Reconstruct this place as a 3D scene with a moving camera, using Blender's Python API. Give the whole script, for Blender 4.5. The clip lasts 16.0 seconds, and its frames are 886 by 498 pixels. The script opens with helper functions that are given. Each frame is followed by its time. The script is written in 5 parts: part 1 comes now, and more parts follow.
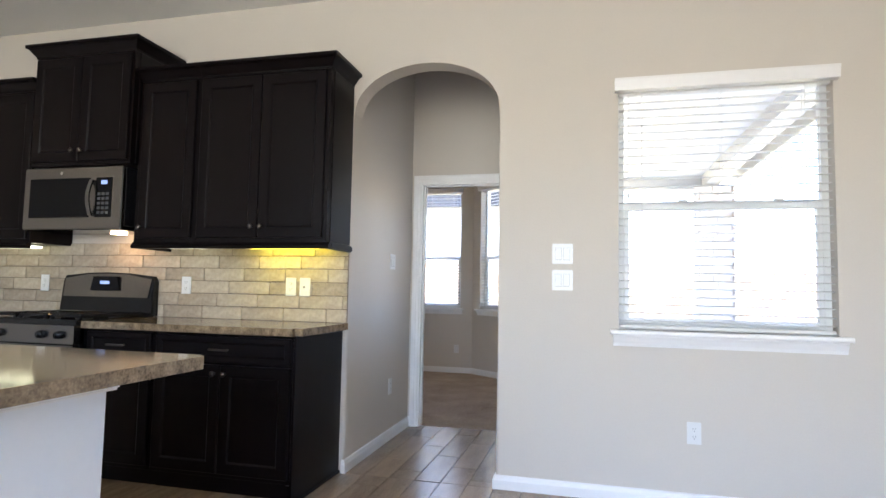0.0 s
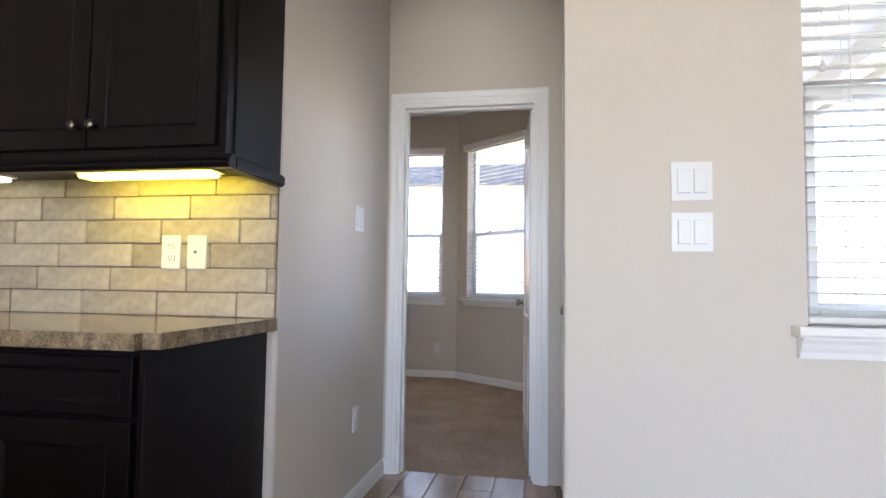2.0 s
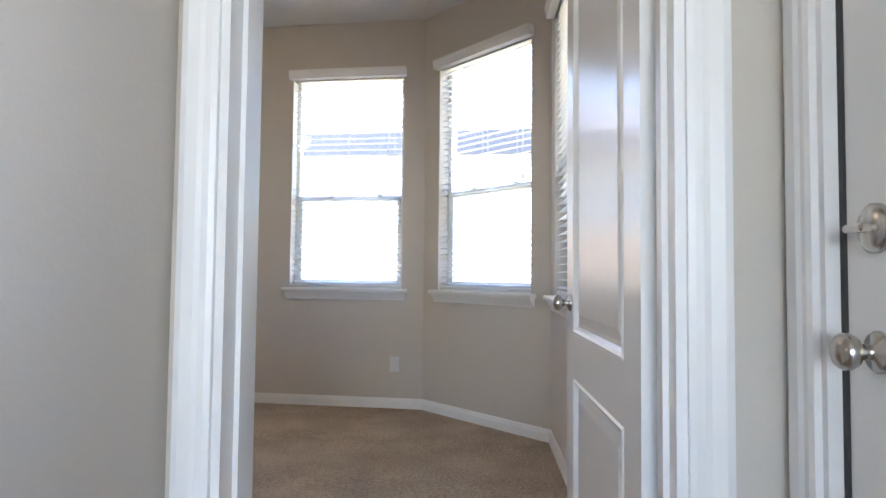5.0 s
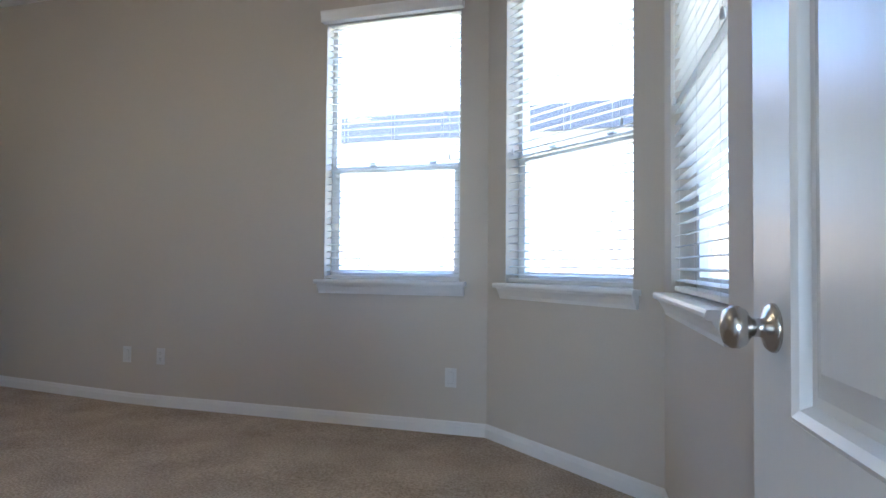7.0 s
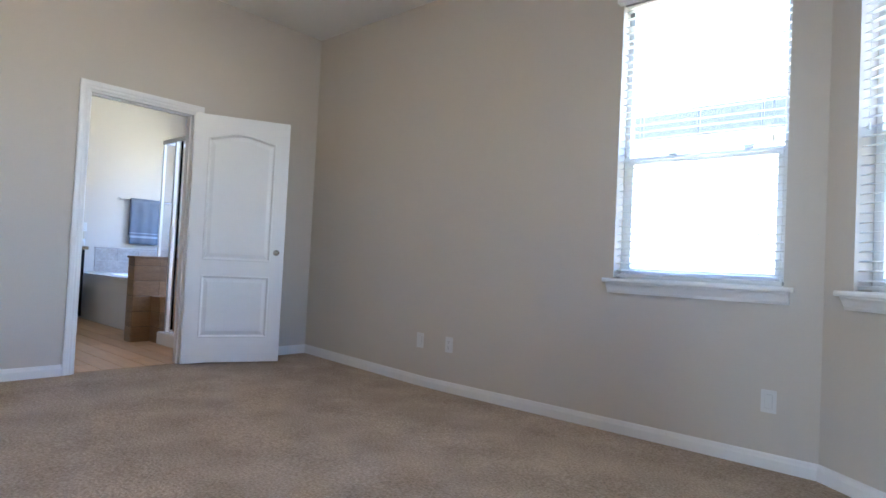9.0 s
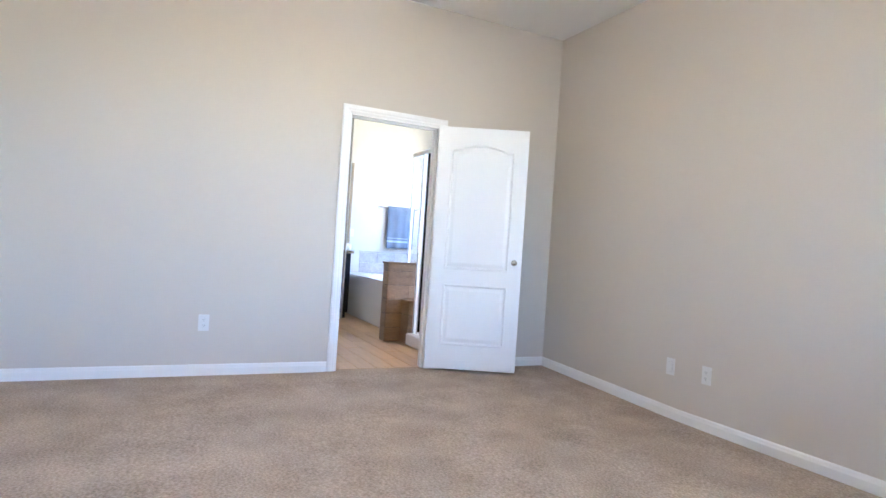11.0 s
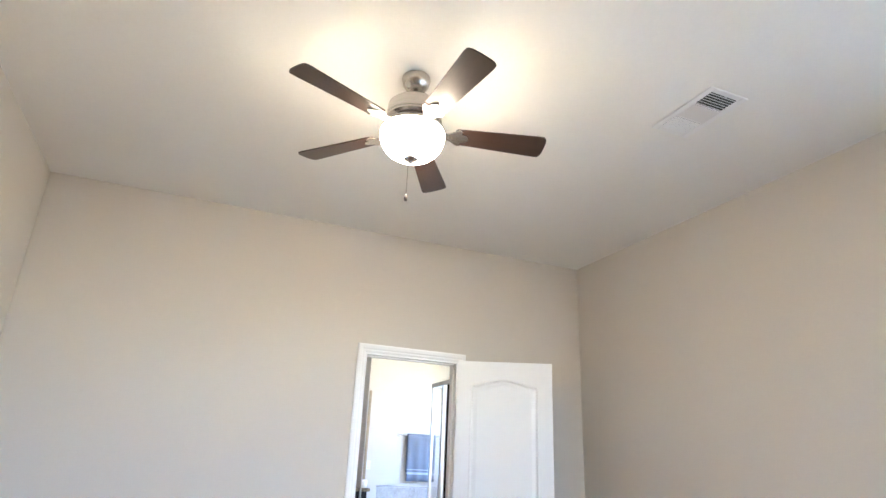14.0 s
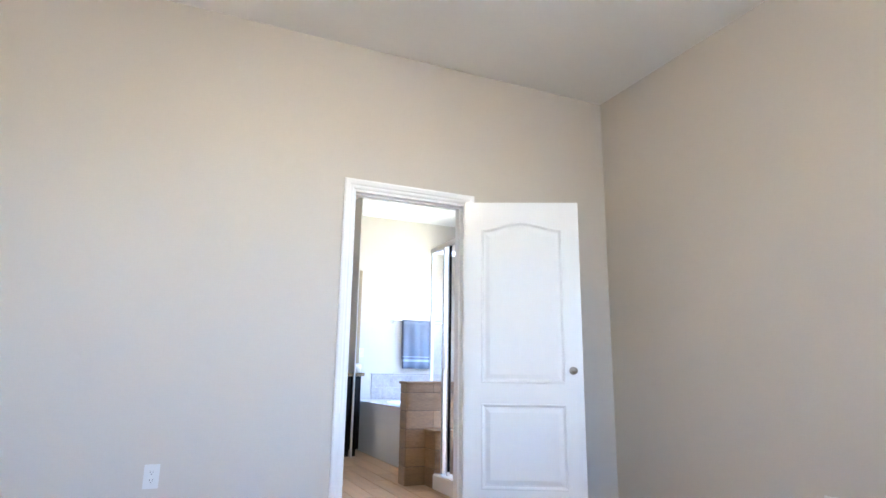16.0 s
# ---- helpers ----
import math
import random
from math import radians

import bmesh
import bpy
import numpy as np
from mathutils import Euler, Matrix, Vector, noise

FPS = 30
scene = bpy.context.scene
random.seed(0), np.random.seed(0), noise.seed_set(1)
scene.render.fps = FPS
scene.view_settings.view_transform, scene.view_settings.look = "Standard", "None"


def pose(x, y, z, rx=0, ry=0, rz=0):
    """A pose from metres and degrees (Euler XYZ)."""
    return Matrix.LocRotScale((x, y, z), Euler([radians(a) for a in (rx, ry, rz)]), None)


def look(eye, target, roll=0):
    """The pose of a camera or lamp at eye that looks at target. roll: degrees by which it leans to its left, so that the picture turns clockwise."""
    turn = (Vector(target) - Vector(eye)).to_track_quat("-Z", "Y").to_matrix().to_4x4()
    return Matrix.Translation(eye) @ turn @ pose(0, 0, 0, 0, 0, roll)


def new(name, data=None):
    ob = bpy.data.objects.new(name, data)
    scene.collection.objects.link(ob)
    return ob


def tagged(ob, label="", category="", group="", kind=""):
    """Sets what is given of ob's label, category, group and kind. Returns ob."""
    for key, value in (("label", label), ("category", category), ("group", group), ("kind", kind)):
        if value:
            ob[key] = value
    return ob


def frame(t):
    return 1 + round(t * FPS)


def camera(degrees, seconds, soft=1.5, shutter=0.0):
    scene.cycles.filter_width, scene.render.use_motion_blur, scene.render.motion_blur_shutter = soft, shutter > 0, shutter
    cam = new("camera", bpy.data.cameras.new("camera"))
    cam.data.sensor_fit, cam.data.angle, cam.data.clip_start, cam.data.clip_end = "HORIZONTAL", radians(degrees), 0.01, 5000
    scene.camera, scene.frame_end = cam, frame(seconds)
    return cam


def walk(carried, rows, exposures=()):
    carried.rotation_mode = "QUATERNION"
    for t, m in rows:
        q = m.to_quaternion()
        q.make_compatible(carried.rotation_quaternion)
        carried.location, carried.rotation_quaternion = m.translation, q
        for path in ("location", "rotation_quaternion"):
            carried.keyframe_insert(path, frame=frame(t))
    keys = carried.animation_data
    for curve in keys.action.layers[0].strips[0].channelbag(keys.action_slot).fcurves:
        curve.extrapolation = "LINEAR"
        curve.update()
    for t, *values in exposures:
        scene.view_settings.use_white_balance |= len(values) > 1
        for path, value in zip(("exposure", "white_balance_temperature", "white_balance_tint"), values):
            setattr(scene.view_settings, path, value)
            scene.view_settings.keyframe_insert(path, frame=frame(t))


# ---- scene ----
cam = camera(74.3, 16.0)
PATH = [
    (0, (1.492, -3.426, 1.131), (1.005, -1.491, 1.271), 1.1),
    (0.5, (1.34, -3.005, 1.082), (0.884, -1.063, 1.226), 1.0),
    (1, (1.194, -2.606, 1.055), (0.756, -0.659, 1.184), 0.9),
    (1.5, (1.057, -2.226, 1.054), (0.651, -0.271, 1.176), 0.8),
    (2, (0.93, -1.836, 1.039), (0.565, 0.127, 1.155), 0.8),
    (2.5, (0.831, -1.475, 1.027), (0.495, 0.494, 1.118), 0.7),
    (3, (0.761, -1.122, 1.03), (0.468, 0.855, 1.102), 0.7),
    (3.5, (0.725, -0.776, 1.041), (0.46, 1.205, 1.115), 0.6),
    (4, (0.685, -0.362, 1.023), (0.421, 1.619, 1.113), 0.6),
    (6.5, (0.554, 1.242, 0.987), (0.213, 3.212, 1.044), 0.1),
    (7, (0.595, 1.451, 0.978), (0.024, 3.367, 1.03), 0.5),
    (7.5, (0.595, 1.566, 0.958), (-0.109, 3.438, 0.998), 0.8),
    (8, (0.506, 1.575, 0.942), (-0.393, 3.361, 0.99), 1.4),
    (8.5, (0.41, 1.53, 0.918), (-0.725, 3.176, 0.974), 2.2),
    (9, (0.329, 1.523, 0.902), (-0.991, 3.025, 0.956), 2.8),
    (9.5, (0.268, 1.577, 0.92), (-1.227, 2.904, 0.961), 3.2),
    (10, (0.212, 1.62, 0.918), (-1.446, 2.738, 0.95), 3.5),
    (12.5, (0.086, 1.746, 1.209), (-1.8, 2.4, 1.339), 4.1),
    (13, (0.073, 1.747, 1.237), (-1.764, 2.418, 1.652), 3.7),
    (13.5, (0.051, 1.74, 1.27), (-1.732, 2.425, 1.863), 3.0),
    (14, (0.028, 1.767, 1.275), (-1.715, 2.474, 1.955), 2.6),
    (14.5, (-0.079, 1.801, 1.203), (-1.811, 2.523, 1.896), 2.3),
    (15, (-0.296, 1.825, 1.128), (-2.042, 2.56, 1.771), 1.7),
    (15.5, (-0.577, 1.884, 1.068), (-2.346, 2.66, 1.585), 1.0),
    (16, (-0.904, 2.036, 0.889), (-2.692, 2.826, 1.314), 0.8),
]
EXPOSURES = [(0.0, 3.88, 5850, 17), (2.5, 3.92, 6000, 20), (3.5, 4.15, 6050, 18), (4.2, 4.35, 6050, 17), (6.5, 4.45, 5100, 11), (7.0, 4.25, 5100, 11),
             (8.0, 4.38, 5100, 12), (9.0, 4.68, 5100, 12), (10.0, 5.32, 5100, 12), (12.5, 5.75, 5050, 12), (14.0, 5.5, 5350, 12), (16.0, 5.6, 5150, 12)]
walk(cam, [(t, look(eye, target, roll)) for t, eye, target, roll in PATH], EXPOSURES)

# ---------------------------------------------------------------- world, sun, lamps
world = bpy.data.worlds.new("sky")
scene.world = world
world.use_nodes = True
wn = world.node_tree
wn.nodes.clear()
sky = wn.nodes.new("ShaderNodeTexSky")
sky.sky_type = "NISHITA"
sky.sun_disc = False
sky.sun_elevation, sky.sun_rotation = radians(58), radians(250)
bg = wn.nodes.new("ShaderNodeBackground")
bg.inputs["Strength"].default_value = 0.15
wo = wn.nodes.new("ShaderNodeOutputWorld")
wn.links.new(sky.outputs[0], bg.inputs[0])
wn.links.new(bg.outputs[0], wo.inputs[0])


def sun_lamp():
    d = bpy.data.lights.new("sun", "SUN")
    d.energy, d.angle, d.color = 5.0, radians(0.5), (1.0, 0.95, 0.87)
    o = new("sun", d)
    az, el = radians(250), radians(58)
    src = Vector((math.sin(az) * math.cos(el), math.cos(az) * math.cos(el), math.sin(el)))
    o.matrix_world = look(src * 30, (0, 0, 0))


def area_lamp(name, m, sx, sy, watts, colour):
    d = bpy.data.lights.new(name, "AREA")
    d.shape, d.size, d.size_y, d.energy, d.color = "RECTANGLE", sx, sy, watts, colour
    new(name, d).matrix_world = m


def point_lamp(name, p, watts, colour, radius=0.05):
    d = bpy.data.lights.new(name, "POINT")
    d.energy, d.color, d.shadow_soft_size = watts, colour, radius
    new(name, d).location = p


KITCHEN_FILL, BATH_FILL, PATIO_DAY = 6.15, 0.03, 0.17
DAYLIGHT = (0.86, 0.93, 1.0)
sun_lamp()
# added lamp in an unseen, assumed living room opening, to light the kitchen
area_lamp("added_daylight", look((0.6, -6.42, 1.5), (0.6, 0, 1.4)), 4.4, 1.9, KITCHEN_FILL, (0.94, 0.97, 1.0))
# daylight in the glass of the patio door
area_lamp("added_daylight", look((1.085, 0.70, 1.44), (0.0, 0.70, 1.30)), 0.52, 0.88, PATIO_DAY, DAYLIGHT)
# added warm fill lamp at an unseen, assumed opening over the tub
area_lamp("added_daylight", look((-7.2, 5.56, 1.75), (-7.2, 3, 1.1)), 1.3, 1.1, BATH_FILL, (1.0, 0.89, 0.76))


# ---------------------------------------------------------------- materials
def mat(name, col, rough=0.6, metal=0.0, var=0.06, big=1.5, fine=60.0, bump=0.1, dist=0.002, emit=None, power=0.0,
        spec=0.5, coat=0.0, rnd=0.0, col2=None, stretch=(1, 1, 1), bigw=1.0):
    m = bpy.data.materials.new(name)
    m.use_nodes = True
    t = m.node_tree
    b = t.nodes["Principled BSDF"]
    b.inputs["Roughness"].default_value, b.inputs["Metallic"].default_value = rough, metal
    b.inputs["Specular IOR Level"].default_value = spec
    b.inputs["Coat Weight"].default_value = coat
    tc = t.nodes.new("ShaderNodeTexCoord")
    mp = t.nodes.new("ShaderNodeMapping")
    mp.inputs["Scale"].default_value = stretch
    t.links.new(tc.outputs["Object"], mp.inputs["Vector"])
    n1 = t.nodes.new("ShaderNodeTexNoise")
    n1.inputs["Scale"].default_value, n1.inputs["Detail"].default_value = big, 3
    n2 = t.nodes.new("ShaderNodeTexNoise")
    n2.inputs["Scale"].default_value, n2.inputs["Detail"].default_value = fine, 4
    add = t.nodes.new("ShaderNodeMath")
    add.operation = "ADD"
    for n, s in ((n1, 0), (n2, 1)):
        t.links.new(mp.outputs[0], n.inputs["Vector"])
        t.links.new(n.outputs["Fac"], add.inputs[s])
    if bigw != 1.0:
        soften = t.nodes.new("ShaderNodeMath")
        soften.operation = "MULTIPLY_ADD"
        soften.inputs[1].default_value, soften.inputs[2].default_value = bigw, 0.5 - 0.5 * bigw
        t.links.new(n1.outputs["Fac"], soften.inputs[0])
        t.links.new(soften.outputs[0], add.inputs[0])
    last = add.outputs[0]
    if rnd:
        oi = t.nodes.new("ShaderNodeObjectInfo")
        mul = t.nodes.new("ShaderNodeMath")
        mul.operation = "MULTIPLY_ADD"
        t.links.new(oi.outputs["Random"], mul.inputs[0])
        mul.inputs[1].default_value = rnd
        t.links.new(last, mul.inputs[2])
        last = mul.outputs[0]
    ramp = t.nodes.new("ShaderNodeMapRange")
    ramp.inputs["From Min"].default_value, ramp.inputs["From Max"].default_value = 0.6, 1.4 + rnd
    t.links.new(last, ramp.inputs["Value"])
    mix = t.nodes.new("ShaderNodeMix")
    mix.data_type = "RGBA"
    lo = [c * (1 - var) for c in col]
    hi = [min(1, c * (1 + var)) for c in (col2 or col)]
    mix.inputs[6].default_value, mix.inputs[7].default_value = (*lo, 1), (*hi, 1)
    t.links.new(ramp.outputs[0], mix.inputs[0])
    t.links.new(mix.outputs[2], b.inputs["Base Color"])
    if bump:
        bp = t.nodes.new("ShaderNodeBump")
        bp.inputs["Strength"].default_value, bp.inputs["Distance"].default_value = bump, dist
        t.links.new(n2.outputs["Fac"], bp.inputs["Height"])
        t.links.new(bp.outputs[0], b.inputs["Normal"])
    if emit:
        b.inputs["Emission Color"].default_value, b.inputs["Emission Strength"].default_value = (*emit, 1), power
    return m


def glass_mat(name, tint=(1, 1, 1)):
    m = bpy.data.materials.new(name)
    m.use_nodes = True
    t = m.node_tree
    t.nodes.clear()
    o = t.nodes.new("ShaderNodeOutputMaterial")
    tr = t.nodes.new("ShaderNodeBsdfTransparent")
    tr.inputs[0].default_value = (*tint, 1)
    gl = t.nodes.new("ShaderNodeBsdfGlossy")
    gl.inputs["Roughness"].default_value = 0.02
    lw = t.nodes.new("ShaderNodeLayerWeight")
    pw = t.nodes.new("ShaderNodeMath")
    pw.operation = "POWER"
    pw.inputs[1].default_value = 5.0
    fr = t.nodes.new("ShaderNodeMath")
    fr.operation = "MULTIPLY_ADD"
    fr.inputs[1].default_value, fr.inputs[2].default_value = 0.7, 0.03
    mx = t.nodes.new("ShaderNodeMixShader")
    t.links.new(lw.outputs["Facing"], pw.inputs[0])
    t.links.new(pw.outputs[0], fr.inputs[0])
    t.links.new(fr.outputs[0], mx.inputs[0])
    t.links.new(tr.outputs[0], mx.inputs[1])
    t.links.new(gl.outputs[0], mx.inputs[2])
    t.links.new(mx.outputs[0], o.inputs[0])
    return m


WALL = mat("beige_paint", (0.56, 0.515, 0.455), 0.75, var=0.02, big=0.8, fine=95, bump=0.25, dist=0.0025, spec=0.3)
CEIL = mat("ceiling_paint", (0.78, 0.76, 0.72), 0.9, var=0.02, big=1.0, fine=70, bump=0.3, dist=0.003, spec=0.2)
TRIM = mat("white_trim_paint", (0.76, 0.75, 0.74), 0.35, var=0.015, fine=30, bump=0.03)
DOORP = mat("white_door_paint", (0.78, 0.78, 0.78), 0.26, var=0.015, fine=160, bump=0.08, dist=0.001, stretch=(1, 1, 0.08))
PLATE = mat("white_plastic", (0.66, 0.66, 0.65), 0.3, var=0.01, bump=0.0)
SLOT = mat("dark_slot", (0.03, 0.03, 0.03), 0.6, bump=0)
BLIND = mat("white_blind", (0.66, 0.65, 0.62), 0.45, var=0.02, fine=40, bump=0.03)
VINYL = mat("window_vinyl", (0.72, 0.72, 0.70), 0.4, var=0.02, bump=0.02)
ESPRESSO = mat("espresso_wood", (0.0042, 0.0026, 0.0027), 0.33, var=0.35, big=3, fine=45, bump=0.06, dist=0.001, stretch=(6, 6, 0.6), spec=0.15)
GRANITE = mat("granite", (0.055, 0.036, 0.021), 0.08, var=0.3, big=25, fine=150, bump=0.02, col2=(0.27, 0.195, 0.115))
STEEL = mat("stainless_steel", (0.22, 0.21, 0.20), 0.26, 1.0, var=0.05, fine=200, bump=0.04, stretch=(0.05, 1, 1))
NICKEL = mat("satin_nickel", (0.55, 0.52, 0.48), 0.25, 1.0, var=0.04, bump=0.0)
SILVER = mat("polished_silver_frame", (0.85, 0.84, 0.82), 0.38, 1.0, var=0.03, bump=0.0)
CHROME = mat("chrome", (0.8, 0.8, 0.8), 0.08, 1.0, var=0.02, bump=0.0)
BRONZE = mat("dark_bronze", (0.11, 0.093, 0.078), 0.32, 0.9, var=0.1, bump=0.0)
BLACK = mat("black_enamel", (0.008, 0.008, 0.009), 0.12, var=0.2, bump=0.0, spec=0.3)
BLACKGLASS = mat("black_glass", (0.004, 0.004, 0.005), 0.05, var=0.1, bump=0.0, spec=0.18)
PLANK = mat("wood_look_tile", (0.20, 0.135, 0.085), 0.22, var=0.15, big=3, fine=30, bump=0.05, dist=0.001,
            col2=(0.40, 0.30, 0.20), rnd=0.5, stretch=(7, 0.9, 1))
GROUT = mat("dark_grout", (0.09, 0.065, 0.045), 0.9, var=0.15, fine=120)
SPLASH = mat("splash_tile", (0.24, 0.19, 0.135), 0.3, var=0.1, big=12, fine=45, bump=0.35, dist=0.005, col2=(0.47, 0.40, 0.305), rnd=0.5)
SGROUT = mat("splash_grout", (0.17, 0.13, 0.09), 0.9, var=0.1, fine=150)
CARPET = mat("carpet", (0.225, 0.172, 0.128), 0.95, var=0.15, big=3.2, fine=85, bump=1.0, dist=0.014, col2=(0.575, 0.47, 0.375), spec=0.1, bigw=0.5)
WALNUT = mat("walnut_blade", (0.035, 0.018, 0.012), 0.35, var=0.3, big=4, fine=30, bump=0.04, stretch=(0.6, 8, 8))
FROST = mat("frosted_lamp_glass", (0.9, 0.85, 0.75), 0.5, var=0.02, bump=0, emit=(1.0, 0.77, 0.45), power=2.1)
UNDER_Y = mat("yellow_tube", (0.9, 0.8, 0.3), 0.5, bump=0, emit=(1.0, 0.84, 0.04), power=1.4)
UNDER_W = mat("white_tube", (0.9, 0.9, 0.8), 0.5, bump=0, emit=(1.0, 0.97, 0.60), power=0.30)
UNDER_O = mat("warm_bulb", (0.9, 0.7, 0.4), 0.5, bump=0, emit=(1.0, 0.62, 0.28), power=4)
CANLENS = mat("downlight_lens", (0.9, 0.85, 0.7), 0.5, bump=0, emit=(1.0, 0.82, 0.60), power=28)
# lens of the fill lights added out of view in the bathroom
BATHFILL_LENS = mat("bathroom_fill_lens", (0.9, 0.85, 0.7), 0.5, bump=0, emit=(1.0, 0.80, 0.57), power=14)
DISPLAY = mat("blue_display", (0.02, 0.03, 0.05), 0.2, bump=0, emit=(0.45, 0.6, 1.0), power=0.07)
TOWEL = mat("blue_grey_towel", (0.15, 0.165, 0.20), 0.95, var=0.15, big=6, fine=200, bump=0.7, dist=0.004)
TOWEL2 = mat("pale_towel_band", (0.34, 0.37, 0.42), 0.95, var=0.1, fine=200, bump=0.6)
TUBW = mat("white_acrylic", (0.80, 0.78, 0.75), 0.2, var=0.02, bump=0)
WOODTILE = mat("brown_wood_tile", (0.12, 0.065, 0.03), 0.4, var=0.25, big=3, fine=26, bump=0.1, col2=(0.30, 0.19, 0.10), rnd=0.7, stretch=(1, 1, 6))
BATHFLOOR = mat("tan_wood_tile", (0.38, 0.22, 0.10), 0.3, var=0.15, big=3, fine=30, bump=0.05, col2=(0.55, 0.36, 0.19), rnd=0.4, stretch=(0.9, 7, 1))
STONE_T = mat("grey_wall_tile", (0.33, 0.29, 0.26), 0.4, var=0.15, big=5, fine=40, col2=(0.46, 0.42, 0.38), rnd=0.4)
GLASS = glass_mat("clear_glass")
MIRROR = mat("mirror_silver", (0.9, 0.9, 0.9), 0.01, 1.0, var=0.0, bump=0)
GOLDWOOD = mat("mirror_frame_wood", (0.30, 0.22, 0.13), 0.4, var=0.2, fine=40)
BRICK = mat("pale_brick", (0.58, 0.49, 0.42), 0.85, var=0.2, big=6, fine=60, bump=0.4, rnd=0.5, col2=(0.72, 0.63, 0.56))
MORTAR = mat("mortar", (0.62, 0.59, 0.55), 0.9, fine=90)
CONCRETE = mat("patio_concrete", (0.60, 0.58, 0.54), 0.85, var=0.08, fine=40, bump=0.2)
GRASS = mat("lawn", (0.20, 0.19, 0.11), 0.9, var=0.3, big=2, fine=30, bump=0.8, dist=0.03, col2=(0.33, 0.31, 0.20))
FENCEW = mat("cedar_fence", (0.36, 0.27, 0.19), 0.85, var=0.2, big=3, fine=40, bump=0.3, rnd=0.5, stretch=(4, 4, 0.5))
ROOF = mat("grey_shingle", (0.11, 0.11, 0.13), 0.9, var=0.25, big=4, fine=40, bump=0.5)
SIDING = mat("pale_siding", (0.62, 0.60, 0.56), 0.8, var=0.05, fine=30)


# ---------------------------------------------------------------- mesh helpers
def part(name, bm, material, parent=None, label="", m=None, smooth=False):
    me = bpy.data.meshes.new(name)
    bmesh.ops.recalc_face_normals(bm, faces=bm.faces)
    bm.to_mesh(me)
    bm.free()
    me.materials.append(material)
    if smooth:
        for p in me.polygons:
            p.use_smooth = True
    ob = new(name, me)
    if parent:
        ob.parent = parent
    if m is not None:
        ob.matrix_basis = m
    if label:
        ob["label"] = label
    return ob


def thing(name, m, label, category, group="", kind=""):
    ob = new(name)
    ob.empty_display_size = 0.1
    ob.matrix_basis = m
    return tagged(ob, label, category, group, kind)


def add_box(bm, a, b, bev=0.0, seg=1):
    """A box between two corners, its edges rounded by bev."""
    lo = [min(p, q) for p, q in zip(a, b)]
    hi = [max(p, q) for p, q in zip(a, b)]
    g = bmesh.ops.create_cube(bm, size=1, matrix=Matrix.LocRotScale([(p + q) / 2 for p, q in zip(lo, hi)], None, [q - p for p, q in zip(lo, hi)]))
    if bev:
        es = list({e for v in g["verts"] for e in v.link_edges})
        bmesh.ops.bevel(bm, geom=es, offset=bev, segments=seg, affect="EDGES")
    return bm


def box(a, b, bev=0.0, seg=1):
    return add_box(bmesh.new(), a, b, bev, seg)


def add_lathe(bm, prof, n=24, m=Matrix()):
    """A turned body: prof is radius and height, from one end to the other."""
    rings = []
    for r, z in prof:
        if r < 1e-6:
            rings.append([bm.verts.new(m @ Vector((0, 0, z)))])
        else:
            rings.append([bm.verts.new(m @ Vector((r * math.cos(2 * math.pi * i / n), r * math.sin(2 * math.pi * i / n), z))) for i in range(n)])
    for p, q in zip(rings, rings[1:]):
        for i in range(n):
            j = (i + 1) % n
            vs = [p[i % len(p)], p[j % len(p)], q[j % len(q)], q[i % len(q)]]
            vs = list(dict.fromkeys(vs))
            if len(vs) > 2:
                bm.faces.new(vs)
    for r in (rings[0], rings[-1]):
        if len(r) > 1:
            bm.faces.new(r)
    return bm


def lathe(prof, n=24, m=Matrix()):
    return add_lathe(bmesh.new(), prof, n, m)


def prism(outline, y0, y1):
    """An outline of x and z, drawn out from y0 to y1."""
    bm = bmesh.new()
    a = [bm.verts.new((x, y0, z)) for x, z in outline]
    b = [bm.verts.new((x, y1, z)) for x, z in outline]
    bm.faces.new(a)
    bm.faces.new(b)
    for i in range(len(a)):
        j = (i + 1) % len(a)
        bm.faces.new((a[i], a[j], b[j], b[i]))
    return bm


def sweep(profile, u0, u1, cut0=0.0, cut1=0.0):
    """A moulding along x: profile is depth (towards -y) and z; cut slants an end by depth."""
    bm = bmesh.new()
    a = [bm.verts.new((u0 + cut0 * d, -d, z)) for d, z in profile]
    b = [bm.verts.new((u1 + cut1 * d, -d, z)) for d, z in profile]
    bm.faces.new(a)
    bm.faces.new(b)
    for i in range(len(a)):
        j = (i + 1) % len(a)
        bm.faces.new((a[i], a[j], b[j], b[i]))
    return bm


def wall_pose(p0, p1):
    """Local x runs from p0 to p1, -y is the room's side."""
    d = Vector((p1[0] - p0[0], p1[1] - p0[1]))
    return pose(p0[0], p0[1], 0, 0, 0, math.degrees(math.atan2(d.y, d.x))), d.length


